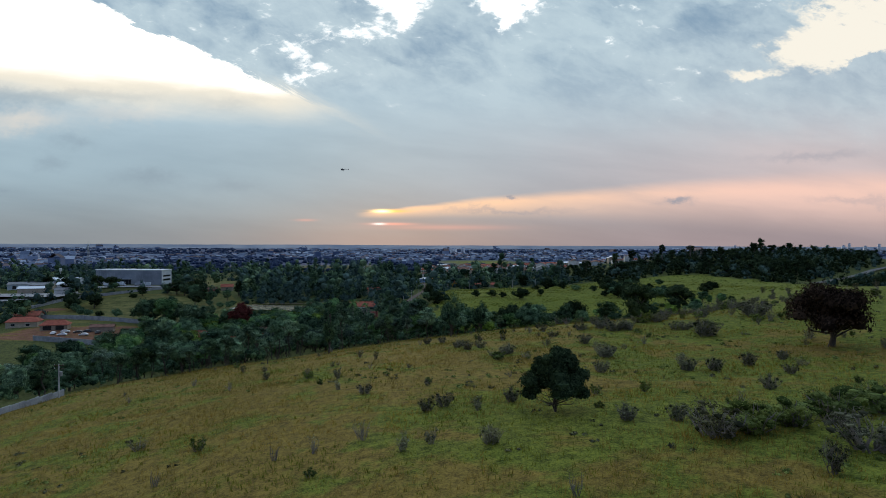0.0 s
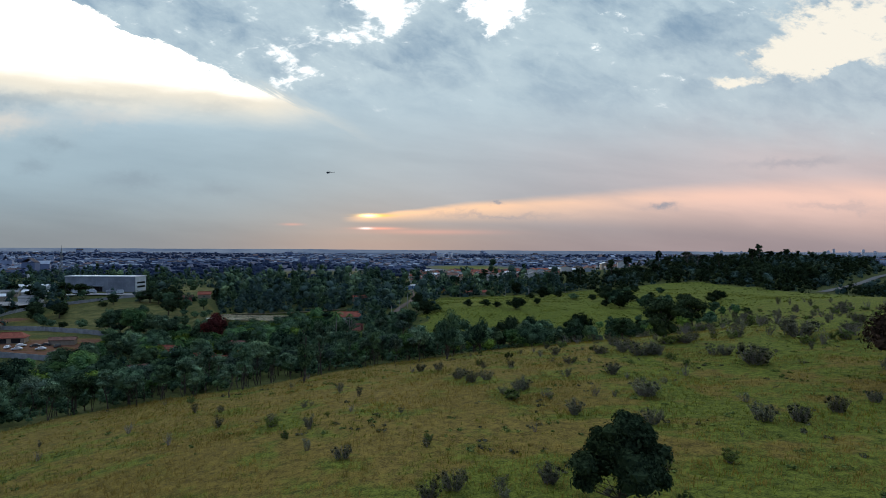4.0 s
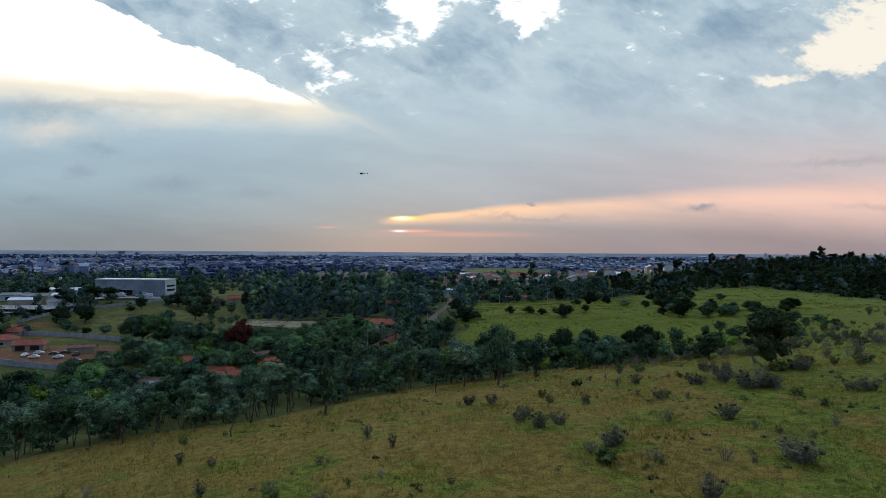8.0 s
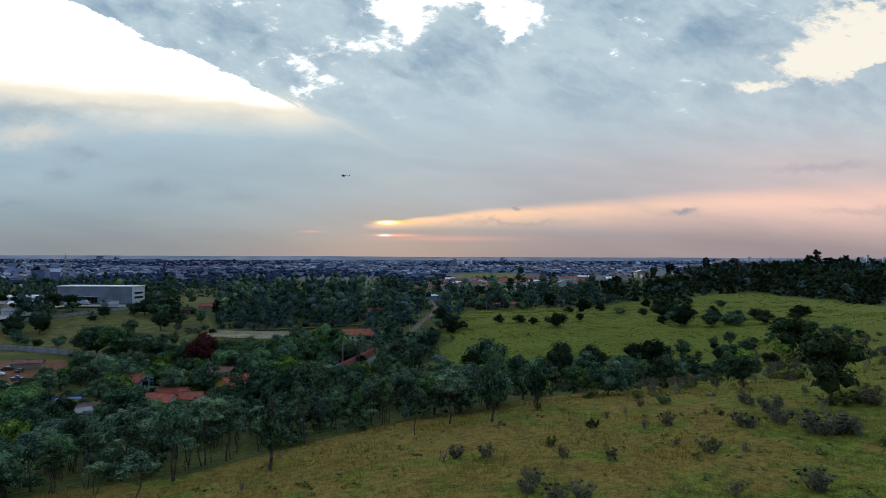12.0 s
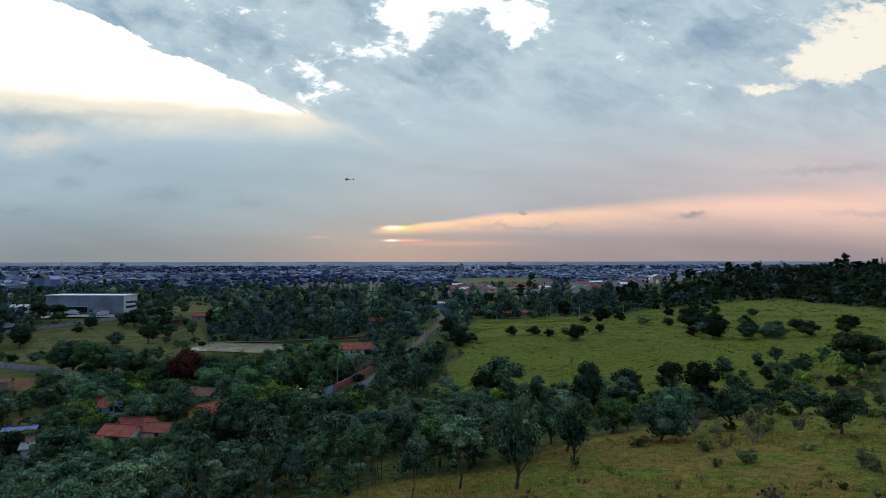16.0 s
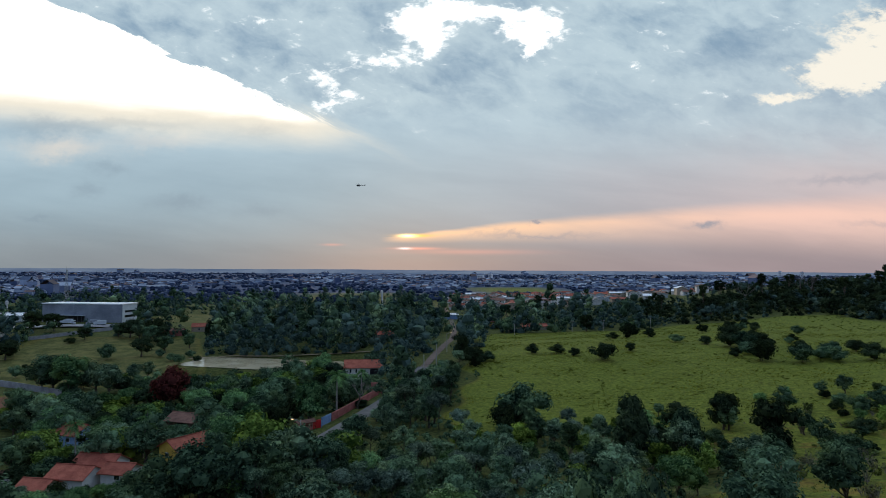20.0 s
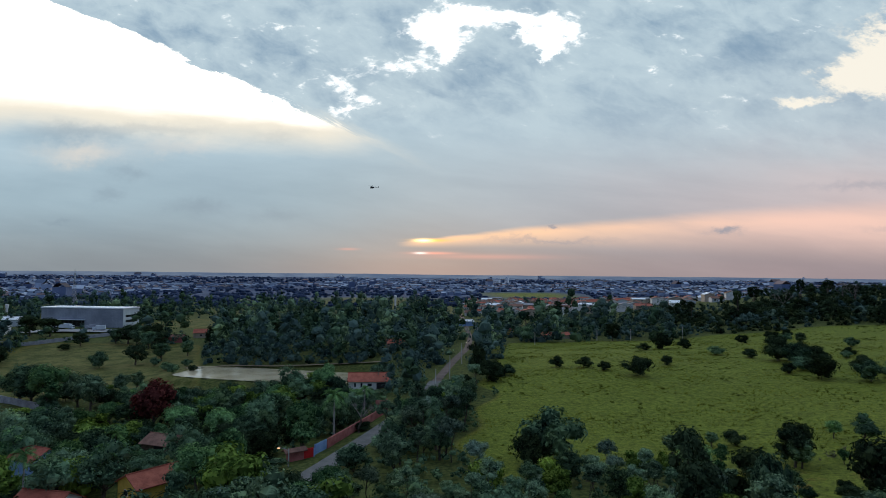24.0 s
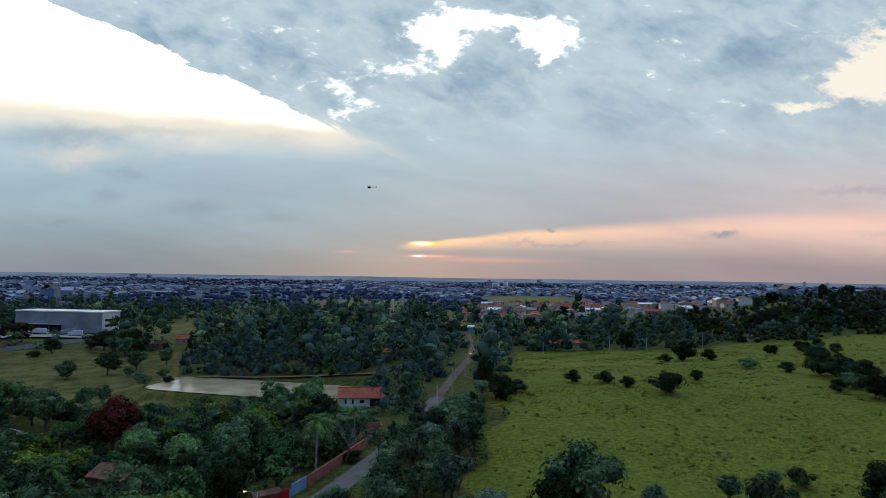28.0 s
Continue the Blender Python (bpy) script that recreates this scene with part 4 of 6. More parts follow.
def wall_run(pts, high, thick, mat, label, name="boundary_wall", panel=3.0, post=True, coping=None, base=None):
    """A boundary wall in panels with posts between, stepping down the slope."""
    ob = new(name)
    pts = np.array(pts, float)
    ob.matrix_world = pose(pts[0][0], pts[0][1], hz(*pts[0]) if base is None else base)
    for a, b in zip(pts[:-1], pts[1:]):
        n = max(1, round(np.hypot(*(b - a)) / panel))
        ang = math.degrees(math.atan2(*(b - a)[::-1]))
        ln = np.hypot(*(b - a)) / n
        me = box(ln - 0.02, thick, high + 1.2, mat, "panel", 0.0, -1.2)
        pm = box(thick + 0.12, thick + 0.12, high + 1.3, mat, "post", 0.02, -1.2)
        cm = box(ln, thick + 0.1, 0.08, coping, "coping", 0.0, high) if coping else None
        for i in range(n):
            c = a + (b - a) * (i + 0.5) / n
            z = hz(*c)
            parts_ = [("panel", me, c)] + ([("coping", cm, c)] if cm else []) + ([("post", pm, a + (b - a) * i / n)] if post else [])
            for nm, data, q in parts_:
                p = part(nm, data, ob)
                p.matrix_world = ob.matrix_world.inverted() @ pose(q[0], q[1], z, 0, 0, ang)
                p.matrix_basis = ob.matrix_world.inverted() @ pose(q[0], q[1], z, 0, 0, ang)
    return tagged(ob, label, "wall")


# ---------------------------------------------------------------- road, pond and yards
ribbon("road", ROAD[:6], 2.3, "asphalt", 0.12, "narrow asphalt street running down through the trees")
M["red_earth"] = plain("red_earth", (0.090, 0.062, 0.052), (0.185, 0.132, 0.112), 0.95, scale=0.3, grain=5)
ribbon("road", ROAD[5:], 1.55, "red_earth", 0.14, "reddish earth road going on through the woods to the town")


def make_pond():
    c, s = math.cos(POND[4]), math.sin(POND[4])
    v = [(POND[0], POND[1], POND[5])]
    for i in range(64):
        a = i / 64 * 2 * math.pi
        k = (1.04 + 0.02 * math.sin(3 * a) + 0.015 * math.sin(7 * a + 1)) / (math.cos(a) ** 10 + math.sin(a) ** 10) ** 0.1
        u = POND[2] * math.cos(a) * k
        w = POND[3] * math.sin(a) * k - 0.12 * u
        v.append((POND[0] + u * c - w * s, POND[1] + u * s + w * c, POND[5]))
    f = [[0, 1 + i, 1 + (i + 1) % 64] for i in range(64)]
    tagged(new("water", mesh_of("water", v, f, M["water"])), "still murky pond reflecting the dusk sky", "pond", kind="structure")


make_pond()
M["sand"] = plain("bare_bank", (0.130, 0.090, 0.055), (0.290, 0.215, 0.140), 0.95, scale=0.5, grain=6)
ribbon("pond_bank", ((-97, 409), (-91, 418.5), (-60, 414.5), (-28, 409), (-12, 405.5)), 1.3, "sand", 0.45, "bare earth bank along the far side of the pond")


# ---------------------------------------------------------------- warehouse
def warehouse():
    ob = new("warehouse")
    L, D, H = 58.0, 17.0, 12.5
    z0 = 4.0 - H
    ob.matrix_world = pose(-188.7, 545.0, z0, 0, 0, 171.0)  # the near corner; length runs along local x, depth along local -y
    rect = lambda x0, x1, y0, y1, za, zb, mat, nm: box(abs(x1 - x0), abs(y1 - y0), zb - za, mat, nm, 0, za, (x0 + x1) / 2, (y0 + y1) / 2)
    part("long_wall", rect(0, L, -0.3, 0, -3, H - 0.6, "clad", "long_wall"), ob)
    part("end_wall", rect(0, 0.3, -D, -0.3, -3, H - 0.6, "clad_white", "end_wall"), ob)
    part("back_wall", rect(0, L, -D - 0.3, -D, -3, H - 0.6, "clad", "back_wall"), ob)
    part("far_end_wall", rect(L - 0.3, L, -D, -0.3, -3, H - 0.6, "clad", "far_end_wall"), ob)
    part("roof", rect(-0.4, L + 0.4, -D - 0.6, 0.4, H - 0.6, H, "roof_white", "roof"), ob, "white sheet metal roof edge")
    for i in range(19):
        part("cladding_rib", rect(i * 3.1 + 1.1, i * 3.1 + 1.22, 0, 0.08, -1, H - 0.65, "clad", "rib"), ob)
    # dark slab on the wall, painted as the shade within the loading bay
    door = part("loading_opening", rect(27, 50, 0.0, 0.06, 0.0, 4.2, "dark", "loading_opening"), ob)
    part("canopy", rect(26.4, 50.6, 0, 2.6, 4.3, 4.6, "clad_white", "canopy"), door)
    for i in range(2):
        part("band_window", rect(-0.05, 0.0, -D + 2 + i * 0, -3.0, 3.0 + i * 3.4, 4.6 + i * 3.2, "dark_glass", "band_window"), ob)
    return tagged(ob, "long grey clad warehouse with white roof edge and white end wall", "warehouse")


warehouse()

# ---------------------------------------------------------------- houses near the gardens
house(-85.0, 287.0, -25, 8.6, 7.0, 3.0, 2.0, "blue", "tiles", "small blue-walled house with a red tiled gable roof among trees", z=-18.2, openings=(("e", -0.6, 0.9, 1.2, 1.0, "window"), ("s", 2, 1.2, 1.0, 1.1, "window")))
house(-45.0, 256.5, 52, 9.5, 7.0, 3.2, 1.7, "yellow", "tiles", "yellow-walled house with a red tiled roof among trees", openings=(("w", 0.5, 1.3, 1.0, 1.1, "window"), ("s", 1, 1.2, 1.0, 1.1, "window")))
house(-61.2, 251.0, -12, 8.6, 7.0, 3.4, 1.9, "white", "tiles", "white house with a broad red tiled gable roof", z=-16.2, openings=(("s", -3, 1.3, 1.6, 1.1, "window"), ("e", 0, 1.2, 1.4, 1.1, "window")))
house(-61.5, 242.0, -12, 7.6, 6.0, 3.2, 1.5, "white", "tiles", "lower white house wing with red tiled roof", openings=(("s", -1.5, 1.3, 1.0, 1.1, "window"),))
house(-66.0, 237.5, -12, 5.5, 5.0, 2.7, 1.3, "cream", "tiles", "small cream outbuilding with red tiled roof", openings=(("s", 0.5, 1.0, 1.0, 1.0, "window"),))
house(-53.5, 243.5, -12, 5.5, 5.0, 2.4, 1.2, "white", "tiles", "white garden wing with red tiled lean roof", openings=(("s", 0.8, 1.2, 1.0, 1.1, "window"), ("e", 0.0, 1.0, 0.1, 2.0, "door")))
house(-13.4, 357.8, 3, 14.0, 8.0, 3.3, 2.2, "white", "tiles", "long white house with red tiled roof and veranda", openings=(("s", -4.8, 0.8, 1.1, 1.5, "window"), ("s", -2.6, 0.8, 1.1, 1.5, "window"), ("s", 0.2, 1.6, 1.3, 1.1, "window"), ("s", 4.2, 3.4, 0.3, 2.4, "void")))
house(-60.0, 299.0, -20, 9.0, 7.0, 2.6, 1.6, "timber", "tiles_old", "old brown-grey tiled garden building under trees", openings=(("s", 1.0, 3.0, 0.1, 2.1, "void"),))
house(-66.0, 268.0, 15, 5.0, 4.0, 2.4, 1.0, "cream", "tiles_old", "small shed with faded red roof in the garden")
house(-172.5, 341.0, 12, 12.5, 7.5, 3.0, 2.0, "cream", "tiles", "open-sided building with a red tiled roof beside the car yard", hip=2.5, openings=(("s", -3, 4.0, 0.1, 2.3, "void"), ("s", 2.8, 4.0, 0.1, 2.3, "void")))
house(-196.0, 356.0, 10, 15.0, 9.0, 3.4, 2.0, "cream", "tiles", "large red tiled house beyond the car yard", hip=2.5, openings=(("s", -4, 2.0, 0.8, 1.4, "window"), ("s", 3, 2.0, 0.8, 1.4, "window")))
house(-147.0, 336.0, 8, 11.0, 4.5, 2.6, 0.9, "cream", "tiles_old", "low tiled shed at the end of the yard")
house(-127.5, 516.5, 10, 9.0, 7.0, 3.2, 1.8, "cream", "tiles", "house with orange-red roof below the hill", openings=(("s", 0, 1.4, 1.0, 1.1, "window"),))
house(-137.0, 497.0, 0, 12.0, 6.0, 3.0, 1.2, "pink", "tiles_old", "low pink house with dark roof among trees")
house(-8.0, 452.0, 15, 9.0, 6.0, 3.0, 1.6, "cream", "tiles", "small house with orange roof showing above the trees")
house(76.0, 482.0, 8, 24.0, 6.0, 2.6, 1.2, "cream", "tiles", "long low building with terracotta roof beyond the meadow")
house(62.0, 520.0, -20, 8.0, 7.0, 3.6, 1.6, "yellow", "tiles", "yellow house with orange roof beyond the meadow", openings=(("s", 0, 1.2, 1.2, 1.1, "window"),))
house(51.0, 512.0, 0, 6.0, 5.0, 3.0, 0.5, "white", "sheet_grey", "small white shed beyond the meadow")
house(36.0, 600.0, 5, 16.0, 8.0, 4.0, 0.8, "blue", "roof_white", "blue-walled building with white sheet roof beside the street", name="workshop")
for hx, hy, tn, lx, ly, hh, rf, wl in ((-345, 611, 6, 26, 16, 6, "sheet_grey", "clad"), (-300, 612, 2, 18, 10, 4, "sheet_grey", "clad"), (-268, 500, 12, 18, 9, 4.0, "roof_white", "cream"), (-240, 492, 12, 14, 8, 3.5, "sheet_grey", "white"), (-272, 560, 5, 22, 12, 5, "roof_white", "clad_white"), (-285, 470, 8, 16, 10, 4, "sheet_grey", "cream")):
    house(hx, hy, tn, lx, ly, hh, 1.4, wl, rf, "low industrial shed with a pale sheet roof", name="shed")


def water_tower(x, y, h, r, mat, label):
    ob = new("water_tower")
    part("shaft", tube((0, 0, -2), (0, 0, h - 2.5), r * 0.7, mat, "shaft", 10), ob)
    tank = part("tank", tube((0, 0, h - 2.5), (0, 0, h), r, mat, "tank", 12), ob)
    part("lid", tube((0, 0, h), (0, 0, h + 0.3), r * 1.08, "tiles" if mat == "cream" else mat, "lid", 12, r * 0.5), tank)
    ob.matrix_world = pose(x, y, hz(x, y))
    tagged(ob, label, "water tower")


water_tower(-117.0, 565.0, 8.5, 1.9, "cream", "squat cream water tower with a red cap in the woods")
water_tower(-292.0, 590.0, 14.0, 1.1, "white", "slim white water tower among the sheds")
water_tower(-25.0, 860.0, 17.0, 1.7, "white", "slim white water tower in the plain")


def lattice_mast(x, y, h):
    ob = new("radio_mast")
    for i in range(4):
        sx, sy = ((-1, -1), (1, -1), (1, 1), (-1, 1))[i]
        part("leg", tube((sx * 2.2, sy * 2.2, -2), (sx * 0.45, sy * 0.45, h), 0.16, "steel", "leg", 5, 0.1), ob)
    n = 9
    for k in range(n):
        f, g = k / n, (k + 1) / n
        a, b = 2.2 - 1.75 * f, 2.2 - 1.75 * g
        for sx, sy, tx, ty in ((-1, -1, 1, -1), (1, -1, 1, 1), (1, 1, -1, 1), (-1, 1, -1, -1)):
            part("brace", tube((sx * a, sy * a, h * f), (tx * b, ty * b, h * g), 0.09, "steel", "brace", 4), ob)
            part("brace", tube((tx * a, ty * a, h * f), (sx * b, sy * b, h * g), 0.09, "steel", "brace", 4), ob)
            part("strut", tube((sx * b, sy * b, h * g), (tx * b, ty * b, h * g), 0.08, "steel", "strut", 4), ob)
    part("antenna", tube((0, 0, h - 1), (0, 0, h + 4), 0.12, "steel", "antenna", 5), ob)
    for dz in (1.5, 3.5, 5.5):
        part("dish", tube((0.7, -0.9, h - dz), (0.7, -1.3, h - dz), 0.7, "clad_white", "dish", 10), ob)
    ob.matrix_world = pose(x, y, hz(x, y))
    tagged(ob, "tall grey lattice radio mast on the plain", "radio mast")


lattice_mast(-369.5, 815.0, 41.0)

# street wall and gate
wall_run([(-16.3, 279.7), (-7.5, 307.5), (-5.6, 312.3)], 2.0, 0.18, "pink", "faded pink rendered street wall", panel=3.2, coping="pink")
wall_run([(-18.2, 274.8), (-16.5, 279.4)], 2.1, 0.18, "blue", "short pale blue rendered length of street wall", panel=2.4)
wall_run([(-8.0, 316.0), (-5.0, 316.4), (-4.6, 313.0)], 3.4, 0.2, "pink", "tall pink gateway wall at the end of the street wall", panel=2.8)
wall_run([(-165, 306), (-131, 295)], 2.4, 0.2, "block", "grey concrete block wall round the car yard", panel=3.0)
wall_run([(-235, 405), (-190, 386), (-145, 363), (-120, 350)], 2.4, 0.2, "block", "long grey concrete block boundary wall", panel=4.0)
wall_run([(-119.5, 349.7), (-103, 340.5)], 2.2, 0.2, "white", "pale rendered end of the boundary wall", panel=3.0)
wall_run([(-236, 438), (-226, 470), (-205, 484), (-172, 520)], 2.0, 0.2, "block", "pale block wall below the warehouse yard", panel=4.0)
wall_run([(-72, 104), (-69, 122), (-68, 134)], 1.2, 0.2, "block", "low grey wall along the foot of the hill", panel=4.0)


def gate(x, y, turn):
    ob = new("gatehouse")
    part("gate_leaf", box(2.2, 0.12, 2.1, "scarlet", "gate_leaf", 0.03, 0.1, 3.2), ob, "bright red sheet metal gate")
    part("gate_post", box(0.3, 0.3, 2.5, "pink", "gate_post", 0.02, -0.5, 1.95), ob)
    part("gate_post", box(0.3, 0.3, 2.5, "blue", "gate_post", 0.02, -0.5, 4.45), ob)
    part("side_wall", box(3.6, 0.2, 2.4, "pink", "side_wall", 0.0, -0.5, 0.0), ob)
    rf = part("roof", roof_mesh(4.6, 1.8, 0.5, 0.2, 2.3, "tiles_old"), ob, "dark tiled gate roof")
    ob.matrix_world = pose(x, y, hz(x, y), 0, 0, turn)
    tagged(ob, "street gateway with red metal gate and tiled roof", "gate")


gate(-21.8, 270.5, 35)


def pole(x, y, h, label, arms=1, lamp=0.0, turn=0.0, drum=False, name="utility_pole"):
    ob = new(name)
    part("shaft", tube((0, 0, -1), (0, 0, h), 0.17, "concrete", "shaft", 8, 0.11), ob)
    for i in range(arms):
        arm = part("crossarm", box(1.9, 0.1, 0.12, "timber", "crossarm", 0.0, h - 0.35 - i * 0.7), ob)
        for u in (-0.8, 0, 0.8):
            part("insulator", tube((u, 0, h - 0.25 - i * 0.7), (u, 0, h - 0.02 - i * 0.7), 0.05, "clad_white", "insulator", 6), arm)
    if drum:
        part("transformer", tube((0.38, 0, h - 2.4), (0.38, 0, h - 1.5), 0.3, "steel", "transformer", 10), ob)
    if lamp:
        s = Soup()
        limb(s, [(0, 0, h - 0.6), (0, -lamp * 0.5, h + 0.1), (0, -lamp, h + 0.3)], [0.05, 0.05, 0.05], 6)
        arm = part("lamp_arm", s.mesh("lamp_arm", M["steel"]), ob)
        part("lamp_head", box(0.3, 0.6, 0.14, "steel", "lamp_head", 0.03, h + 0.27, 0, -lamp - 0.2), arm)
        part("lens", box(0.24, 0.5, 0.08, "glow", "lens", 0.0, h + 0.19, 0, -lamp - 0.2), arm, "glowing orange lamp lens")
    ob.matrix_world = pose(x, y, hz(x, y), 0, 0, turn)
    return tagged(ob, label, "utility pole")


pole(-67.0, 130.0, 6.8, "concrete utility pole with crossarm and transformer at the meadow edge", 2, drum=True)
pole(-22.2, 266.5, 3.6, "short concrete street pole with a lamp on a curved arm", 0, 1.8, -80, name="street_lamp")
for px, py in ((114.0, 455.3), (97.0, 458.0), (140.0, 452.0), (62.0, 446.0)):
    pole(px, py, 6.0, "concrete utility pole along the far side of the meadow")
for py in (330, 352, 380, 425, 470, 530):
    pole(float(road_x(py)) + 4.3, py, 8.0, "street pole with crossarm beside the asphalt street", 1, 1.6 if py in (380, 470) else 0.0, 90)


def car(x, y, turn, paint, label, name="car", pickup=False):
    ob = new(name)
    L, W = 4.3, 1.75
    bm = bmesh.new()
    side = [(-2.15, 0.35), (-2.1, 0.85), (-1.2, 0.98), (-0.55, 1.45), (0.95, 1.5), (1.75, 1.0), (2.12, 0.92), (2.15, 0.4)]
    if pickup:
        side = [(-2.15, 0.4), (-2.1, 0.9), (-1.2, 1.02), (-0.7, 1.6), (0.3, 1.65), (0.42, 1.05), (2.12, 1.05), (2.15, 0.45)]
    rows = [[bm.verts.new((px, sy * W / 2 * (0.86 if pz > 1.2 else 1), pz)) for px, pz in side] for sy in (-1, 1)]
    bm.faces.new(rows[0])
    bm.faces.new(rows[1][::-1])
    for i in range(len(side)):
        j = (i + 1) % len(side)
        bm.faces.new((rows[0][i], rows[1][i], rows[1][j], rows[0][j]))
    bmesh.ops.recalc_face_normals(bm, faces=bm.faces)
    bmesh.ops.bevel(bm, geom=list(bm.edges), offset=0.07, segments=1, affect="EDGES")
    me = bpy.data.meshes.new("body")
    bm.to_mesh(me)
    bm.free()
    me.materials.append(M[paint])
    part("body", me, ob)
    x1 = 0.2 if pickup else 0.85
    for sy in (-1, 1):
        part("side_window", box(x1 + 0.45, 0.03, 0.32, "dark_glass", "side_window", 0.0, 1.05 if not pickup else 1.18, (x1 - 0.5) / 2, sy * (W / 2 - 0.085)), ob)
    part("windscreen", box(0.05, W - 0.45, 0.36, "dark_glass", "windscreen", 0.0, 1.03, -0.93), ob)
    for px in (-1.35, 1.35):
        for sy in (-1, 1):
            wheel = part("wheel", tube((px, sy * (W / 2 - 0.2), 0.32), (px, sy * (W / 2 + 0.02), 0.32), 0.32, "tyre", "tyre", 12), ob)
            part("rim", tube((px, sy * (W / 2), 0.32), (px, sy * (W / 2 + 0.035), 0.32), 0.19, "steel", "rim", 10), wheel)
    ob.matrix_world = pose(x, y, hz(x, y) + 0.02, 0, 0, turn)
    tagged(ob, label, "car", "cars in the yard")


car(-159.5, 320.8, 10, "car_white", "white car parked on the grass yard")
car(-162.5, 330.0, 200, "car_white", "white car parked beside the tiled building")
car(-155.8, 328.8, 15, "car_dark", "dark car parked in the row")
car(-149.8, 321.4, 12, "car_white", "white hatchback parked on the grass yard")
car(-139.0, 314.5, 190, "car_blue", "blue pickup parked by the red earth", "pickup", True)
car(-152.5, 331.5, 5, "car_dark", "dark car parked at the back of the yard")


def truck(x, y, turn, paint, label, L=7.5):
    ob = new("truck")
    part("cargo_box", box(L, 2.4, 2.6, paint, "cargo_box", 0.05, 1.0, 0.6), ob)
    cab = part("cab", box(1.9, 2.3, 2.1, paint, "cab", 0.2, 0.6, -L / 2 - 0.6), ob)
    part("windscreen", box(0.05, 1.9, 0.8, "dark_glass", "windscreen", 0.0, 1.65, -L / 2 - 1.56), cab)
    part("chassis", box(L + 1.5, 0.9, 0.25, "tyre", "chassis", 0.0, 0.7, 0), ob)
    for px in (-L / 2 - 0.5, L / 2 - 1.4, L / 2 - 0.3):
        for sy in (-1, 1):
            part("wheel", tube((px, sy * 0.95, 0.48), (px, sy * 1.22, 0.48), 0.48, "tyre", "wheel", 12), ob)
    ob.matrix_world = pose(x, y, hz(x, y) + 0.02, 0, 0, turn)
    tagged(ob, label, "truck", "trucks at the warehouse")


truck(-219.0, 535.0, 170, "clad_white", "white box truck parked at the loading bay")
truck(-226.0, 530.0, 160, "clad_white", "white truck beside the loading bay", 5.5)
truck(-202.0, 534.0, 20, "clad", "grey truck in the warehouse yard", 5.5)
truck(-195.0, 529.0, 15, "clad_white", "pale truck in the warehouse yard", 5.0)
ribbon("pavement", ((-240, 520), (-215, 528), (-185, 528), (-168, 534)), 9.0, "paving", 0.25, "grey paved warehouse yard")
ribbon("road", ((262, 352), (298, 383), (349, 420), (391, 452), (440, 482)), 2.6, "asphalt", 0.35, "asphalt road over the wooded ridge")
ribbon("pavement", ((-285, 452), (-262, 466), (-246, 484)), 13.0, "paving", 0.8, "grey paved car park")

# ---------------------------------------------------------------- named trees
plant("front", 15.3, 66.0, 1.0, turn=0.0)
plant("umbrella", 74.8, 100.5, 0.82, 1.0)
for x, y, s in GREY_SHRUBS + BIG_SHRUBS + MORE_SHRUBS:
    if s > 2.3:
        plant("thicket", x, y, s * (0.75 if s < 4 else 1.0), s * (0.72 if s < 3.5 else 0.68), which=0)
    else:
        plant("shrub" if RNG.random() < 0.75 else "twiggy", x, y, s * 1.05, s * 0.95)
for x, y, s in GREEN_BUSHES:
    plant("bush" if s < 2.0 else "thicket", x, y, s * 1.05, s * 0.8, which=1)
for i in range(330):
    x, y = RNG.uniform(-55, 175), RNG.uniform(30, 262)
    if (y > edge(x) - 4 and x < 60) or RNG.random() > 0.35 + 0.65 * smooth(x, -10, 40):
        continue
    plant(("shrub", "shrub", "bush", "twiggy")[int(RNG.integers(4))], x, y, RNG.uniform(0.7, 1.9) * (1.0 + 0.7 * float(smooth(x, 40, 90))))
# the grove along the edge of the hill: x, y, crown width, height
GROVE = [(-15.7, 149.1, 4.5, 13.5), (-13.3, 164.8, 4.5, 12.9), (-28.1, 139.3, 3.5, 6.2), (3.3, 160.0, 2.6, 8.3), (-1.4, 174.7, 3.5, 8.8), (-44.6, 154.2, 4.3, 7.7), (-53.3, 150.1, 4.6, 8.2), (-59.6, 150.5, 4.6, 8.2), (-62.4, 146.4, 4.4, 7.9), (-37.0, 149.5, 2.8, 4.6), (-26.3, 158.8, 5.0, 11.1), (-27.8, 150.2, 4.2, 10.2), (-7.4, 183.1, 5.0, 11.2), (9.1, 167.2, 4.5, 8.9), (-47.4, 147.8, 4.0, 7.2)]
for i, (x, y, w, h) in enumerate(GROVE):
    plant("column" if i == 0 else "slim", x, y, w / 4.6, h / 10)
CLUMPS = [(15.2, 163.3, 5.9, 11.3), (24.4, 171.7, 4.4, 8.7), (41.6, 220.5, 7.3, 10.0), (54.0, 228.3, 8.5, 10.2), (45.2, 186.1, 6.3, 7.2), (77.0, 256.4, 7.0, 7.5), (70.1, 225.0, 8.0, 11.5), (87.9, 243.3, 4.7, 5.6), (61.3, 171.4, 6.0, 5.8), (62.0, 151.0, 8.6, 10.4), (117.0, 237.2, 12.0, 11.0), (113.5, 253.8, 5.9, 5.0), (78.5, 258.7, 7.4, 8.0), (49.8, 241.7, 7.0, 12.0), (64.3, 201.6, 5.7, 5.7), (49.5, 216.8, 5.6, 11.0)]
for x, y, w, h in CLUMPS:
    n = int(RNG.integers(4)) // 2 * 2
    plant("ridge" if w > 6.5 else "broad", x, y, w / 7.4, h / 8, which=0 if w > 6.5 else n)
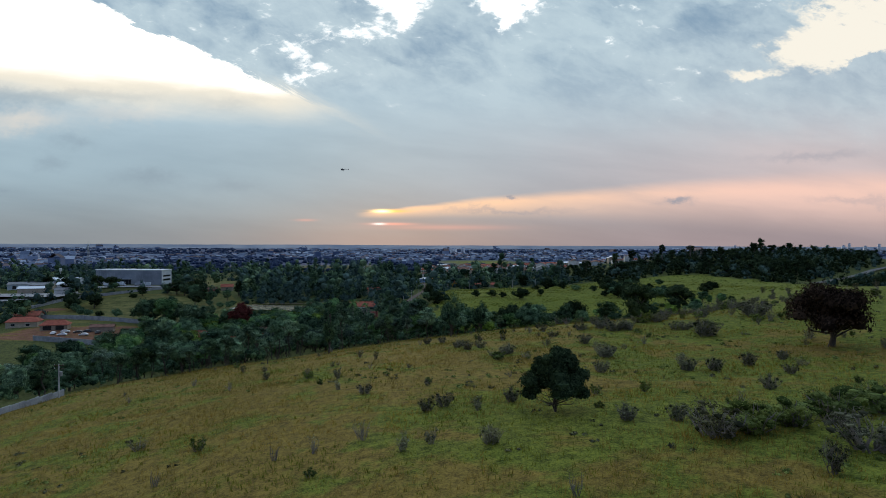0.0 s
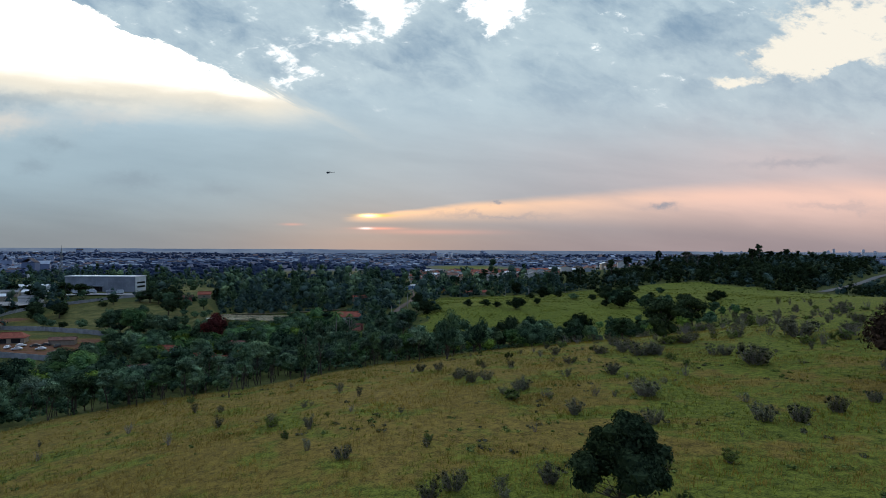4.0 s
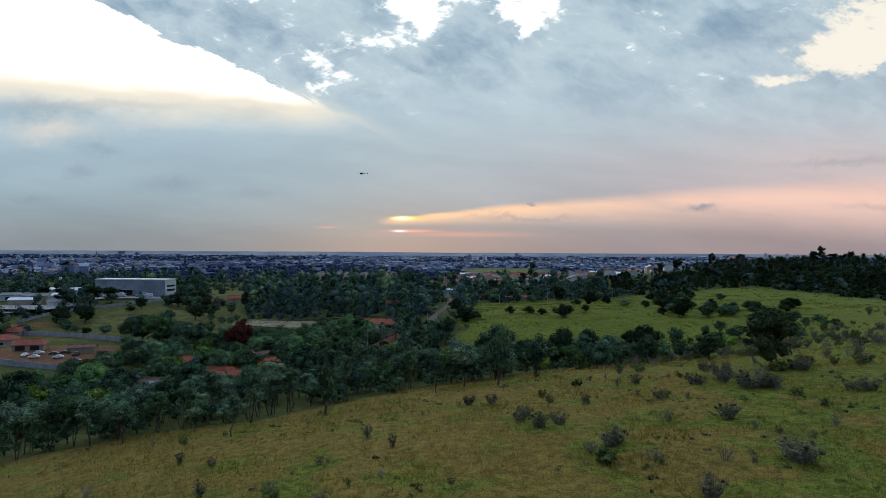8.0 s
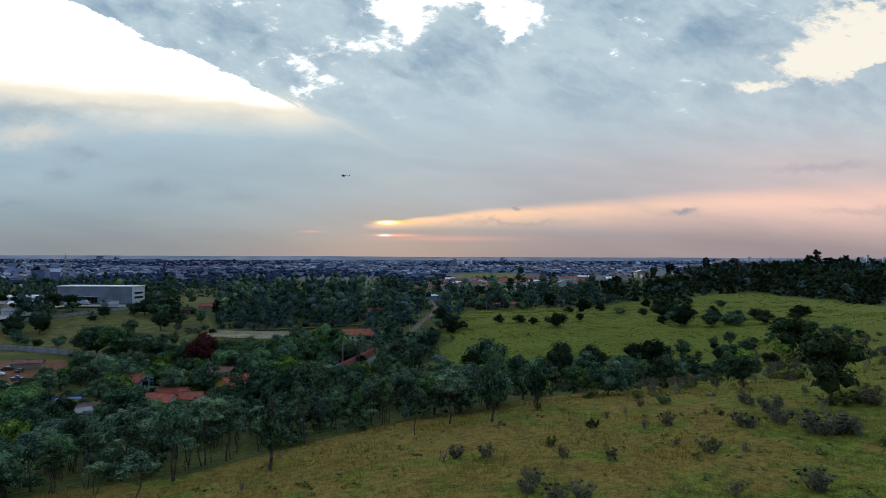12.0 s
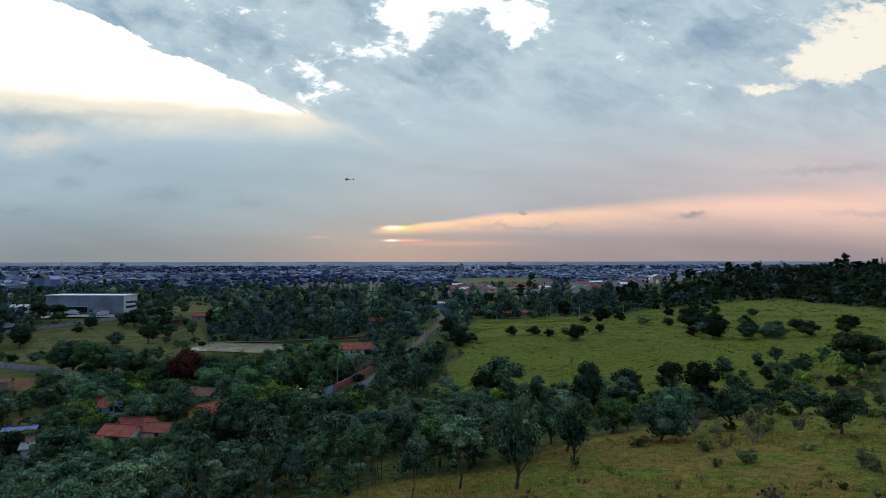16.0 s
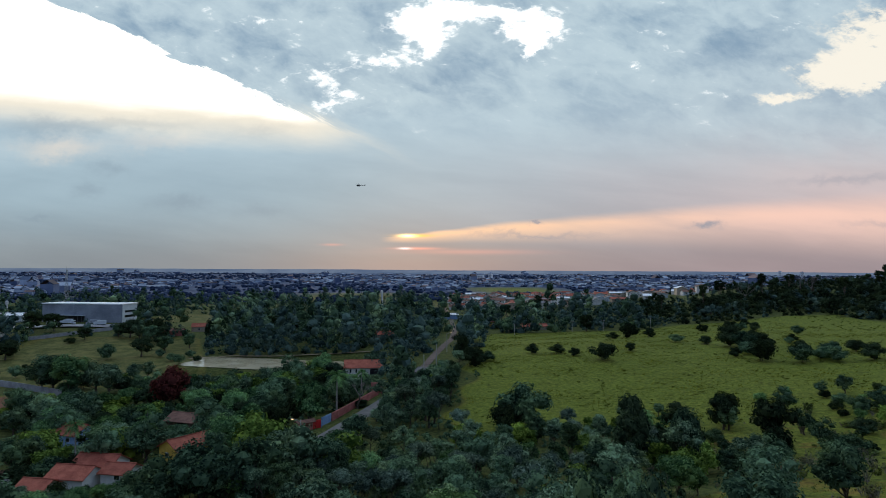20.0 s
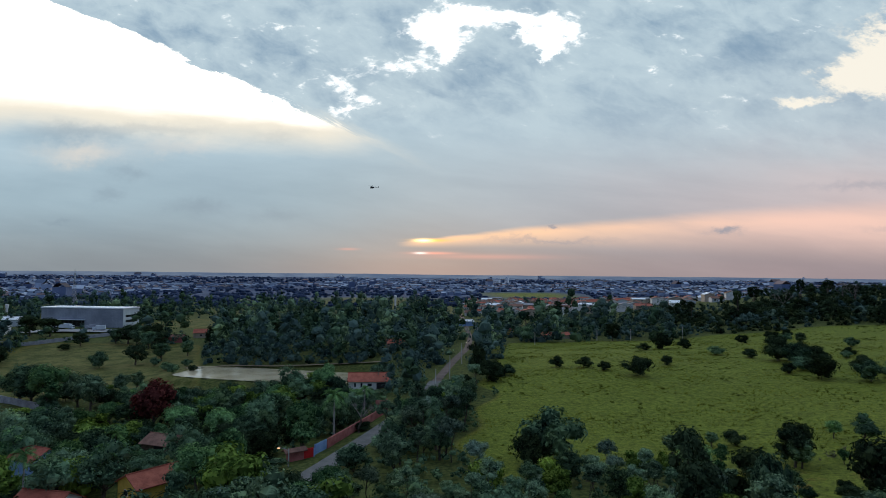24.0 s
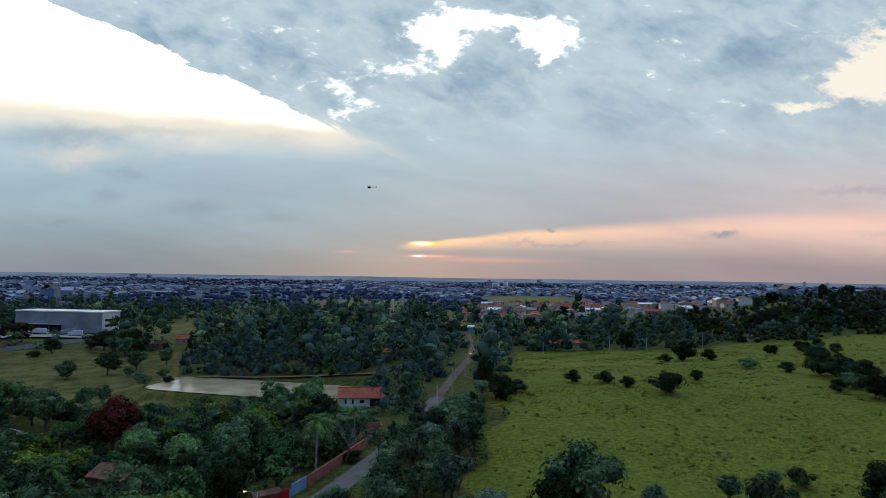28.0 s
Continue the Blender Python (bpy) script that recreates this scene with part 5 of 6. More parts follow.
FIELD_TREES = [(27.2, 339.7, 11.0, 7.0), (73.8, 334.0, 9.5, 6.5), (131.4, 353.4, 11.0, 8.5), (132.0, 342.9, 9.0, 7.0), (125.1, 320.7, 9.4, 7.0), (108.7, 401.0, 9.2, 7.0), (24.6, 352.3, 7.0, 10.0), (61.2, 466.3, 14.0, 8.5), (-141.6, 424.9, 9.0, 7.4)]
plant("mound", 32.0, 265.0, 1.9, 2.1, which=0)
plant("mound", 27.0, 261.0, 1.2, 1.4, which=1)
for x, y, w, h in FIELD_TREES:
    plant("mound", x, y, w / 7.0, h / 5.0)
for x, y, w in ((118, 372, 7), (126, 362, 6), (128, 333, 7), (121, 330, 5), (134, 312, 8), (143, 308, 7), (152, 304, 8), (163, 300, 7), (172, 310, 9), (140, 345, 8), (66, 343, 5), (61, 349, 6), (80, 346, 6), (52, 352, 5), (90, 350, 5), (99, 396, 6), (118, 400, 6), (19, 332, 6), (33, 346, 7), (36, 420, 8), (30, 408, 9)):
    plant("mound", x, y, w / 7.0, w / 7.0 * float(RNG.uniform(0.7, 1.1)), which=2 if w < 7 else None)
for x, y, h in ((-15.8, 286.0, 10.5), (-19, 307, 6.0), (-11, 312, 7.5), (-72, 262, 9), (-64, 281, 8), (-57, 262, 9)):
    plant("palm", x, y, h / 9)
plant("red", -75.6, 328.0, 1.6, 1.75)
plant("lime", -82.0, 307.0, 1.75, 1.0, which=0)
for x, y, s in ((-121.0, 352.0, 1.9), (-129.0, 356.0, 1.8), (-137.0, 362.0, 1.7), (-113.0, 356.0, 1.5), (-106.0, 372.0, 1.0), (-104.0, 380.0, 0.9), (-120.0, 440.0, 1.1), (-112.0, 452.0, 1.0), (-150.0, 480.0, 1.2), (-141.0, 474.0, 1.2), (-165.0, 488.0, 1.0)):
    plant("broad", x, y, s)
# tall trees standing out of the ridge: x, y, height
RIDGE = [(245, 519, 23.1), (263, 537, 16.9), (300, 573, 15.5), (292, 534, 14.9), (285, 494, 17.9), (309, 512, 15.1), (352, 540, 22.0), (338, 529, 18.3), (370, 551, 12.9), (396, 563, 12.9), (403, 522, 10.9), (227, 541, 19.1), (196, 503, 21.0)]
for i, (x, y, h) in enumerate(RIDGE):
    plant("pine", x, y, 0.75 + 0.35 * (i % 3) / 2, h / 16.0)

for x, y, h in ((-241, 498, 11.8), (-225, 509, 12.1), (-212, 507, 11.3), (-180, 480, 7.6), (-158, 487, 10.9), (-145, 488, 11.7), (-209, 434, 10.1), (-193, 431, 10.0), (-128, 431, 10.2), (-277, 540, 8.6), (-233, 490, 9.5), (-137, 478, 9.0), (-203, 424, 9.0), (-214, 446, 9.0), (-197, 441, 8.0)):
    plant("ridge", x, y, h / 8.0 * 1.15, h / 8.0, which=0)
for i in range(115):
    u, back = float(RNG.random()), 80 * float(RNG.random()) ** 1.4
    x, y = 186 + 122 * u + 0.6 * back, 497 - 84 * u + 0.8 * back
    if x > 240 and abs((y - 352) - (x - 262) * 0.73) < 12:
        continue
    s = float(RNG.uniform(0.72, 1.25))
    RNG.integers(2)
    plant("ridge", x, y, s * 1.05, s * float(RNG.uniform(0.8, 1.1)), which=0 if i % 4 else 1)
for i in range(26):
    u = float(RNG.random())
    x, y = 172 + 8 * float(RNG.normal()) - 46 * u, 430 - 118 * u + 5 * float(RNG.normal())
    s = float(RNG.uniform(0.55, 1.0))
    plant("mound", x + 14 * u, y, s, s * 0.95)

# trees and scrub on the slope below the hilltop
for key, x, y, w, h in (("mound", 40.4, 180.5, 8.0, 5.6), ("broad", 53.6, 186, 6.2, 7.1), ("broad", 74, 198, 6.0, 5.4), ("slim", 47, 212, 4.6, 9.6), ("broad", 26.3, 181, 5.4, 7.6), ("broad", 18.8, 185, 6.6, 7.2), ("slim", 30, 196, 4.2, 8.2), ("broad", 63, 214, 6.0, 6.0), ("mound", 82, 222, 6.4, 3.6)):
    hh, ww = {"mound": (5.0, 7.0), "broad": (8.0, 7.2), "slim": (10.0, 4.6)}[key]
    plant(key, x, y, w / ww, h / hh, which=0)
SPARE = []
for i in range(150):
    x, y = float(RNG.uniform(34, 132)), float(RNG.uniform(158, 268))
    if noise.noise(Vector((x * 0.05, y * 0.05, 12))) < -0.12:
        continue
    s = float(RNG.uniform(0.9, 3.0))
    key, h = ("shrub", "bush", "shrub", "twiggy")[i % 4], s * float(RNG.uniform(0.6, 1.0))
    if y > 205:
        SPARE.append((key, x, y, s, h))
    else:
        plant(key, x, y, s, h)
house(-78.4, 241.0, 20, 7.5, 5.5, 3.0, 0.7, "white", "sheet_grey", "small white flat-roofed building among the garden trees", openings=(("s", 0.5, 1.2, 1.0, 1.1, "window"),))
house(-272, 522, 12, 16, 10, 4.0, 1.4, "cream", "sheet_grey", "long shed with a pale sheet roof beside the warehouse", openings=(("s", -3, 3.0, 0.1, 2.8, "void"), ("s", 3, 3.0, 0.1, 2.8, "void")))
house(-250, 516, 12, 14, 9, 4.4, 1.5, "white", "roof_white", "white shed with a bright sheet roof beside the warehouse", openings=(("s", 0, 3.4, 0.1, 3.0, "void"),))
house(-292, 530, 12, 18, 10, 4.2, 1.5, "clad_white", "sheet_grey", "grey sheet-roofed shed above the paved lot", openings=(("s", -4, 3.0, 0.1, 2.8, "void"),))
house(-213, 392, 10, 13, 9, 3.2, 1.9, "cream", "tiles", "red tiled house beside the earth track", openings=(("s", -3, 1.6, 0.9, 1.3, "window"), ("s", 3, 1.6, 0.9, 1.3, "window")))
car(-165.5, 324.5, 100, "car_white", "white car parked at the end of the row")
car(-146.0, 328.5, 95, "car_dark", "dark car parked against the boundary wall")
ribbon("paved_lot", ((-300, 482), (-262, 478), (-228, 474)), 15.0, "paving", 0.9, "grey paved lot below the sheds")

house(-99.0, 269.0, 14, 7.5, 5.0, 2.2, 0.5, "dark", "car_blue", "low open shelter with a dark blue sheet roof in the gardens", name="shelter", openings=(("s", 0.0, 5.0, 0.1, 1.9, "void"),))
house(-84.0, 252.0, 25, 6.5, 4.5, 2.3, 0.9, "cream", "tiles_old", "small garden shed with a faded brown-red roof")
HOMES = ((-82, 282, 7), (-47, 255.5, 7), (-55.5, 247.5, 8), (-61.5, 242, 7), (-66, 237.5, 5), (-52, 240.5, 6), (-13.4, 357.8, 11), (-66, 393, 34), (-60, 299, 6), (-22, 270, 6), (-75.6, 328, 6), (-82, 307, 8), (-15, 283, 4), (-18.8, 307, 3), (32, 265, 6), (-104, 338, 9), (-78.4, 241, 6), (-99, 269, 6), (-106, 290, 8), (-84, 252, 5))
# open lines of sight over gardens: x, y, reach towards the hill, half width, greatest height
LOW = ((-84, 284, 60, 6, 1.5), (-75.6, 328, 70, 5, 3.5), (-150, 325, 60, 22, 0.5), (-80, 240, 26, 7, 1.5), (-101, 270, 34, 7, 1.2), (-106, 290, 34, 8, 1.2), (-47, 255, 40, 6, 1.5), (-60, 245, 45, 9, 1.5), (-13.4, 357, 85, 9, 0.5), (-72, 386, 60, 22, 0.8), (-20, 272, 40, 8, 1.0), (-14, 287, 60, 7, 0.8), (-9, 303, 75, 5, 0.8), (-60, 299, 32, 6, 1.5), (-129, 518, 60, 9, 1.0), (-158, 575, 80, 24, 1.5), (-110, 345, 40, 16, 4.0), (40, 610, 190, 6, 0.4), (34, 500, 180, 6, 0.4), (24, 425, 120, 5, 0.4), (20, 398, 110, 6, 0.4), (17, 362, 70, 6, 0.6))


def ceiling_at(x, y):
    """How high a tree may grow over the ground here and still leave the gardens open to the hilltop."""
    top = 99.0
    for a, b, reach, half, hmax in LOW:
        dx, dy = -1 - a, 85 - b
        ln = math.hypot(dx, dy)
        u, v = ((x - a) * dx + (y - b) * dy) / ln, abs((x - a) * dy - (y - b) * dx) / ln
        if -3 < u < reach and v < half:
            foot = hz(a, b)
            top = min(top, foot + hmax + (26.5 - foot) * u / ln - hz(x, y))
    return top


PUT = []


def clear(x, y, gap):
    if abs(x - road_x(y)) < 4.4 and 230 < y < 640:
        return False
    if any(math.hypot(x - a, y - b) < r for a, b, r in HOMES):
        return False
    return all((x - a) ** 2 + (y - b) ** 2 > gap * gap for a, b in PUT[-400:])


TALL = dict(mound=5.0, broad=8.0, slim=10.0, column=11.0, lime=6.8, palm=11.0, bush=1.0)


def scatter(n, x0, x1, y0, y1, kinds, lo, hi, gap, test=None):
    made = 0
    for _ in range(n * 12):
        if made >= n:
            break
        x, y = float(RNG.uniform(x0, x1)), float(RNG.uniform(y0, y1))
        if y < edge(x) + 2 or not clear(x, y, gap) or (test is not None and not test(x, y)):
            continue
        PUT.append((x, y))
        s = float(RNG.uniform(lo, hi))
        k = kinds[int(RNG.integers(len(kinds)))]
        h = TALL.get(k, 8.0) * s
        top = ceiling_at(x, y)
        if top < 1.3:
            continue
        if h > top:
            low = s * top / h
            if k in ("slim", "palm", "column"):
                k = "broad" if RNG.random() < 0.6 else "lime"
        else:
            low = s * float(RNG.uniform(0.85, 1.12))
        plant(k, x, y, max(low, s * 0.62), low)
        made += 1


inwood = lambda x, y: float(wood(x, y)) > 0.6
scatter(290, -66, 24, 150, 240, ("slim", "slim", "slim", "slim", "broad"), 0.56, 0.90, 2.5, inwood)
scatter(60, 14, 104, 186, 262, ("broad", "slim", "slim", "lime"), 0.5, 0.9, 3.6, inwood)
scatter(300, -125, -8, 205, 372, ("broad", "broad", "broad", "mound", "mound", "lime"), 0.85, 1.4, 3.4, inwood)
for i in range(15):
    y = 257.0 + 6.2 * i
    x = max(float(road_x(y)) + 5.2, -1.0) + float(RNG.uniform(-0.4, 1.6))
    if ceiling_at(x, y) < 9:
        continue
    PUT.append((x, y))
    plant(("broad", "column", "broad", "slim")[i % 4], x, y, float(RNG.uniform(0.75, 1.0)), float(RNG.uniform(0.8, 1.1)))
scatter(34, -6, 22, 264, 336, ("column", "slim", "slim", "broad"), 0.85, 1.2, 2.6, lambda x, y: inwood(x, y) and x > road_x(y))
scatter(60, 55, 150, 190, 275, ("broad", "mound", "mound", "lime"), 0.3, 0.75, 4.5)
scatter(45, -120, -70, 130, 205, ("broad", "slim"), 0.7, 1.0, 4.0, inwood)


# ---------------------------------------------------------------- woods beyond
def far_woods():
    rng = np.random.default_rng(5)
    s = Soup()
    bases = []
    for k in range(6):
        q = Soup()
        m_ = 9
        ang, rad = rng.uniform(0, 6.28, m_), (3.1, 2.0)[k % 2] * np.sqrt(rng.random(m_))
        cs = np.stack([np.cos(ang) * rad, np.sin(ang) * rad, rng.uniform(1.0, (7.6, 9.8)[k % 2], m_) - rad * 0.6], 1)
        rs = rng.uniform(1.3, 2.2, m_)
        for c, r in zip(cs[:5], rs):
            lump(q, rng, c, r * 0.72, 0.85, 0.4)
        leaves(q, rng, cs, rs, 19, 0.40, 0.9, up=0.6)
        bases.append((np.concatenate(q.v), q.f))
    n, tries = 0, 0
    heaps = {"leaf_far_hazed": [[], [], 0], "leaf_lone": [[], [], 0], "leaf_dark": [[], [], 0], "leaf_olive": [[], [], 0]}
    grid = {}
    while n < 3300 and tries < 90000:
        tries += 1
        y = float(rng.uniform(330, 980))
        x = float(rng.uniform(-0.75 * y - 40, 0.8 * y + 40))
        if y > 600 and rng.random() < 0.72 or ceiling_at(x, y) < 7 and y < 620:
            continue
        if wood(x, y) < 0.6 or abs(x - road_x(y)) < 6 or pond_ring(x, y) < 1.35 or (x > 240 and abs((y - 352) - (x - 262) * 0.73) < 14) or (x < -25 and y < 352) or (-118 < x < -20 and y < 384):
            continue
        if (-245 < x < -100 and y < 372) or (-262 < x < -165 and 495 < y < 580) or (-310 < x < -232 and 436 < y < 530) or (48 < x < 92 and 470 < y < 490) or (math.hypot(x + 13, y - 358) < 10) or (math.hypot(x - 36, y - 600) < 14) or (math.hypot(x + 127, y - 516) < 7):
            continue
        if -265 < x < -192 and 380 < y < 475 and rng.random() < 0.8:
            continue
        if 0.08 * y < x < 0.46 * y and y > 585 and rng.random() < 0.93:
            continue
        tone = noise.noise(Vector((x * 0.02, y * 0.02, 4))) + rng.normal() * 0.25
        if tone < -0.55 and x < 150:
            continue
        key = (int(x // 5.5), int(y // 5.5))
        if key in grid:
            continue
        grid[key] = 1
        form = int(rng.integers(6))
        v, f = bases[form // 2 * 2 if x > 150 else form]
        k = (0.55 + 1.35 * rng.random() ** 1.7) if x < 150 else rng.uniform(0.6, 1.1)
        a = rng.uniform(0, 6.28)
        ca, sa = math.cos(a), math.sin(a)
        p = np.stack([v[:, 0] * ca - v[:, 1] * sa, v[:, 0] * sa + v[:, 1] * ca, v[:, 2]], 1) * (k, k, k * rng.uniform(0.8, 1.3)) + (x, y, hz(x, y))
        heap = heaps["leaf_lone" if x > 150 and rng.random() < 0.7 else "leaf_olive" if tone > 0.32 and x < 150 else "leaf_dark" if tone > 0.02 and x < 150 else "leaf_far_hazed"]
        heap[0].append(p)
        heap[1].extend([[i + heap[2] for i in g] for g in f])
        heap[2] += len(p)
        n += 1
    for key, label in (("leaf_far_hazed", "dense green woodland covering the valley and ridge, tinted blue for haze"), ("leaf_lone", "near-black crowns of the woods along the ridge"), ("leaf_dark", "darker green crowns of the valley woodland"), ("leaf_olive", "lighter olive crowns of the valley woodland")):
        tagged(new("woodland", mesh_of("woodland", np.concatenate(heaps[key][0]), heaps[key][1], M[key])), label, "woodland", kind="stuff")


far_woods()


def grove_fill():
    """Saplings and undergrowth that close the gaps in the grove."""
    rng = np.random.default_rng(15)
    s = Soup()
    for _ in range(2100):
        x, y = float(rng.uniform(-120, 105)), float(rng.uniform(140, 345))
        if wood(x, y) < 0.6 or y < edge(x) + 3 or abs(x - road_x(y)) < 5 or any(math.hypot(x - a, y - b) < r for a, b, r in HOMES):
            continue
        h = float(rng.uniform(1.2, 4.2)) if x < 14 else float(rng.uniform(0.7, 2.4))
        h = min(h, ceiling_at(x, y) * 0.8)
        if h < 0.4:
            continue
        n = 4
        cs = np.stack([x + rng.uniform(-0.4, 0.4, n) * h, y + rng.uniform(-0.4, 0.4, n) * h, hz(x, y) + rng.uniform(0.25, 0.8, n) * h], 1)
        rs = rng.uniform(0.22, 0.36, n) * h
        for c, r in zip(cs, rs):
            lump(s, rng, c, r * 0.6, 0.85, 0.3)
        leaves(s, rng, cs, rs, 16, 0.24, 0.9)
    tagged(new("undergrowth", s.mesh("undergrowth", M["leaf_dark"])), "tangled dark green undergrowth and saplings beneath the trees", "undergrowth", kind="stuff")


grove_fill()


# ---------------------------------------------------------------- grass
def grass(name, mat, n, x0, x1, y0, y1, keep, tall, wide, label, seed):
    rng = np.random.default_rng(seed)
    x, y = rng.uniform(x0, x1, n), rng.uniform(y0, y1, n)
    patch = np.array([noise.noise(Vector((float(p) * 0.06, float(q) * 0.06, seed))) + 0.6 * noise.noise(Vector((float(p) * 0.33, float(q) * 0.33, seed))) for p, q in zip(x, y)])
    ok = rng.random(n) < keep(x, y) * smooth(patch, -0.35, 0.45)
    x, y = x[ok], y[ok]
    z = height(x, y)
    k = 3
    x, y, z = (np.repeat(v, k) for v in (x, y, z))
    a = rng.uniform(0, 6.28, len(x))
    h = tall * rng.uniform(0.6, 1.3, len(x))
    w = wide * rng.uniform(0.7, 1.3, len(x))
    base = np.stack([x + rng.normal(0, 0.12, len(x)), y + rng.normal(0, 0.12, len(x)), z - 0.12], 1)
    side = np.stack([np.cos(a), np.sin(a), 0 * a], 1) * w[:, None]
    lean = np.stack([rng.normal(0, 0.35, len(x)), rng.normal(0, 0.35, len(x)), np.ones(len(x))], 1) * (h + 0.12)[:, None]
    v = np.stack([base - side, base + side, base + lean], 1).reshape(-1, 3)
    me = mesh_of(name, v, np.arange(len(v)).reshape(-1, 3), M[mat])
    tagged(new(name, me), label, "grass", kind="stuff")


hill = lambda x, y: (((y < edge(x) + 3) | (x > 62)) * np.clip(1.25 - np.hypot(x - 5, y - 60) / 190, 0.25, 1))
grass("dry_grass", "straw", 95000, -70, 100, 22, 195, hill, 0.42, 0.035, "tall dry straw-coloured grass over the hillside", 3)
grass("green_grass", "blade", 60000, -70, 110, 22, 200, hill, 0.34, 0.04, "patchy green grass over the hillside", 4)
grass("meadow_grass", "blade", 44000, 8, 200, 244, 460, lambda x, y: meadow(x, y), 0.30, 0.12, "lush green pasture grass on the far meadow", 5)


def tussocks():
    rng = np.random.default_rng(21)
    s = Soup()
    for _ in range(1500):
        y = float(rng.uniform(248, 458))
        x = float(rng.uniform(8, 240))
        if meadow(x, y) < 0.7 or noise.noise(Vector((x * 0.05, y * 0.05, 3))) < -0.15:
            continue
        r = float(rng.uniform(0.25, 0.65)) * (1.8 if rng.random() < 0.06 + 0.12 * (x > 120) else 1)
        c = np.array([[x, y, hz(x, y) + r * 0.1], [x + r * rng.normal() * 0.8, y + r * 0.3, hz(x, y) + r * 0.08]])
        for q in c:
            lump(s, rng, q - (0, 0, r * 0.15), r * 0.6, 0.35, 0.35)
        leaves(s, rng, c, np.array([r, r * 0.8]), 8, 0.22, 0.5)
    tagged(new("tussock_grass", s.mesh("tussock_grass", M["tussock"])), "dull green grassy tussocks dotting the meadow", "grass", kind="stuff")


tussocks()


def weeds(name, mat, n, seed, lo, hi, label):
    """Low weed clumps in the hillside grass, thicker towards the north."""
    rng = np.random.default_rng(seed)
    s = Soup()
    for _ in range(n):
        x, y = float(rng.uniform(-66, 150)), float(rng.uniform(28, 240))
        if (y > edge(x) + 2 and x < 60) or noise.noise(Vector((x * 0.045, y * 0.045, seed))) < 0.12 - 0.3 * float(smooth(x, -10, 60)):
            continue
        r = float(rng.uniform(lo, hi))
        k = int(rng.integers(1, 4))
        c = np.stack([x + rng.normal(0, r, k), y + rng.normal(0, r, k), np.full(k, hz(x, y) + r * 0.12)], 1)
        for q in c:
            lump(s, rng, q, r * 0.45, 0.5, 0.4)
        leaves(s, rng, c, np.full(k, r * 0.8), 14, 0.13, 0.55)
    tagged(new(name, s.mesh(name, M[mat])), label, "grass", kind="stuff")


weeds("weed_clump", "leaf_shrub_green", 1500, 8, 0.2, 0.55, "low green weeds scattered through the hillside grass")
weeds("dry_weed_clump", "leaf_shrub", 700, 9, 0.2, 0.5, "low grey weeds scattered through the hillside grass")


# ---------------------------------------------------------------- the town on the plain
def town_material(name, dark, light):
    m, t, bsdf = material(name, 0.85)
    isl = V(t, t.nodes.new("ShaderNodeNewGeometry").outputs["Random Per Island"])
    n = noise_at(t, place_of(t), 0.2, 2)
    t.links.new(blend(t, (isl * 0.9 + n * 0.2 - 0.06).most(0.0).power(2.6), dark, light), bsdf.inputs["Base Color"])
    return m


# haze over the town is put into the walls and pale roofs as blue
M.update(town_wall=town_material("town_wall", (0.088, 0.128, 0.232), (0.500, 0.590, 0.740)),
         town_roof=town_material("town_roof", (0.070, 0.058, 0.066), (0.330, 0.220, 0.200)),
         town_pale=town_material("hazed_town_pale_roof", (0.110, 0.148, 0.220), (0.480, 0.540, 0.630)))


def suburb():
    rng = np.random.default_rng(31)
    made, spots = 0, []
    tries = 0
    while made < 290 and tries < 9000:
        tries += 1
        y = float(rng.uniform(640, 1120))
        u = float(rng.uniform(0.08, 0.44))
        x = y * u - 10
        if y < 700 and u < 0.12 or any(abs(x - a) < 14 and abs(y - b) < 13 for a, b in spots) or rng.random() < smooth(u, 0.34, 0.46):
            continue
        spots.append((x, y))
        pale = rng.random() < 0.25
        kindof = "white" if rng.random() < 0.6 else ("cream" if rng.random() < 0.6 else "clad_white")
        roof = ("roof_white", "sheet_grey")[int(rng.integers(2))] if pale else ("tiles", "tiles_old")[int(rng.integers(2))]
        hh = float(rng.choice([3.2, 3.4, 6.0, 6.4]))
        lx, ly = float(rng.uniform(9, 16)), float(rng.uniform(7.5, 11))
        op = tuple(("s", v, 1.6, 1.0 + fl * 3.0, 1.3, "window") for v in (-lx / 4, lx / 4) for fl in range(2 if hh > 5 else 1))
        house(x, y, float(rng.choice([-18, -12, 72, 78])) + float(rng.normal(0, 4)), lx, ly, hh, float(rng.uniform(1.0, 2.0)), kindof, roof,
              ("pale" if kindof != "cream" else "cream") + " suburban house with a " + {"roof_white": "white sheet", "sheet_grey": "grey sheet", "tiles": "red tiled", "tiles_old": "weathered tiled"}[roof] + " roof", openings=op)
        made += 1


suburb()


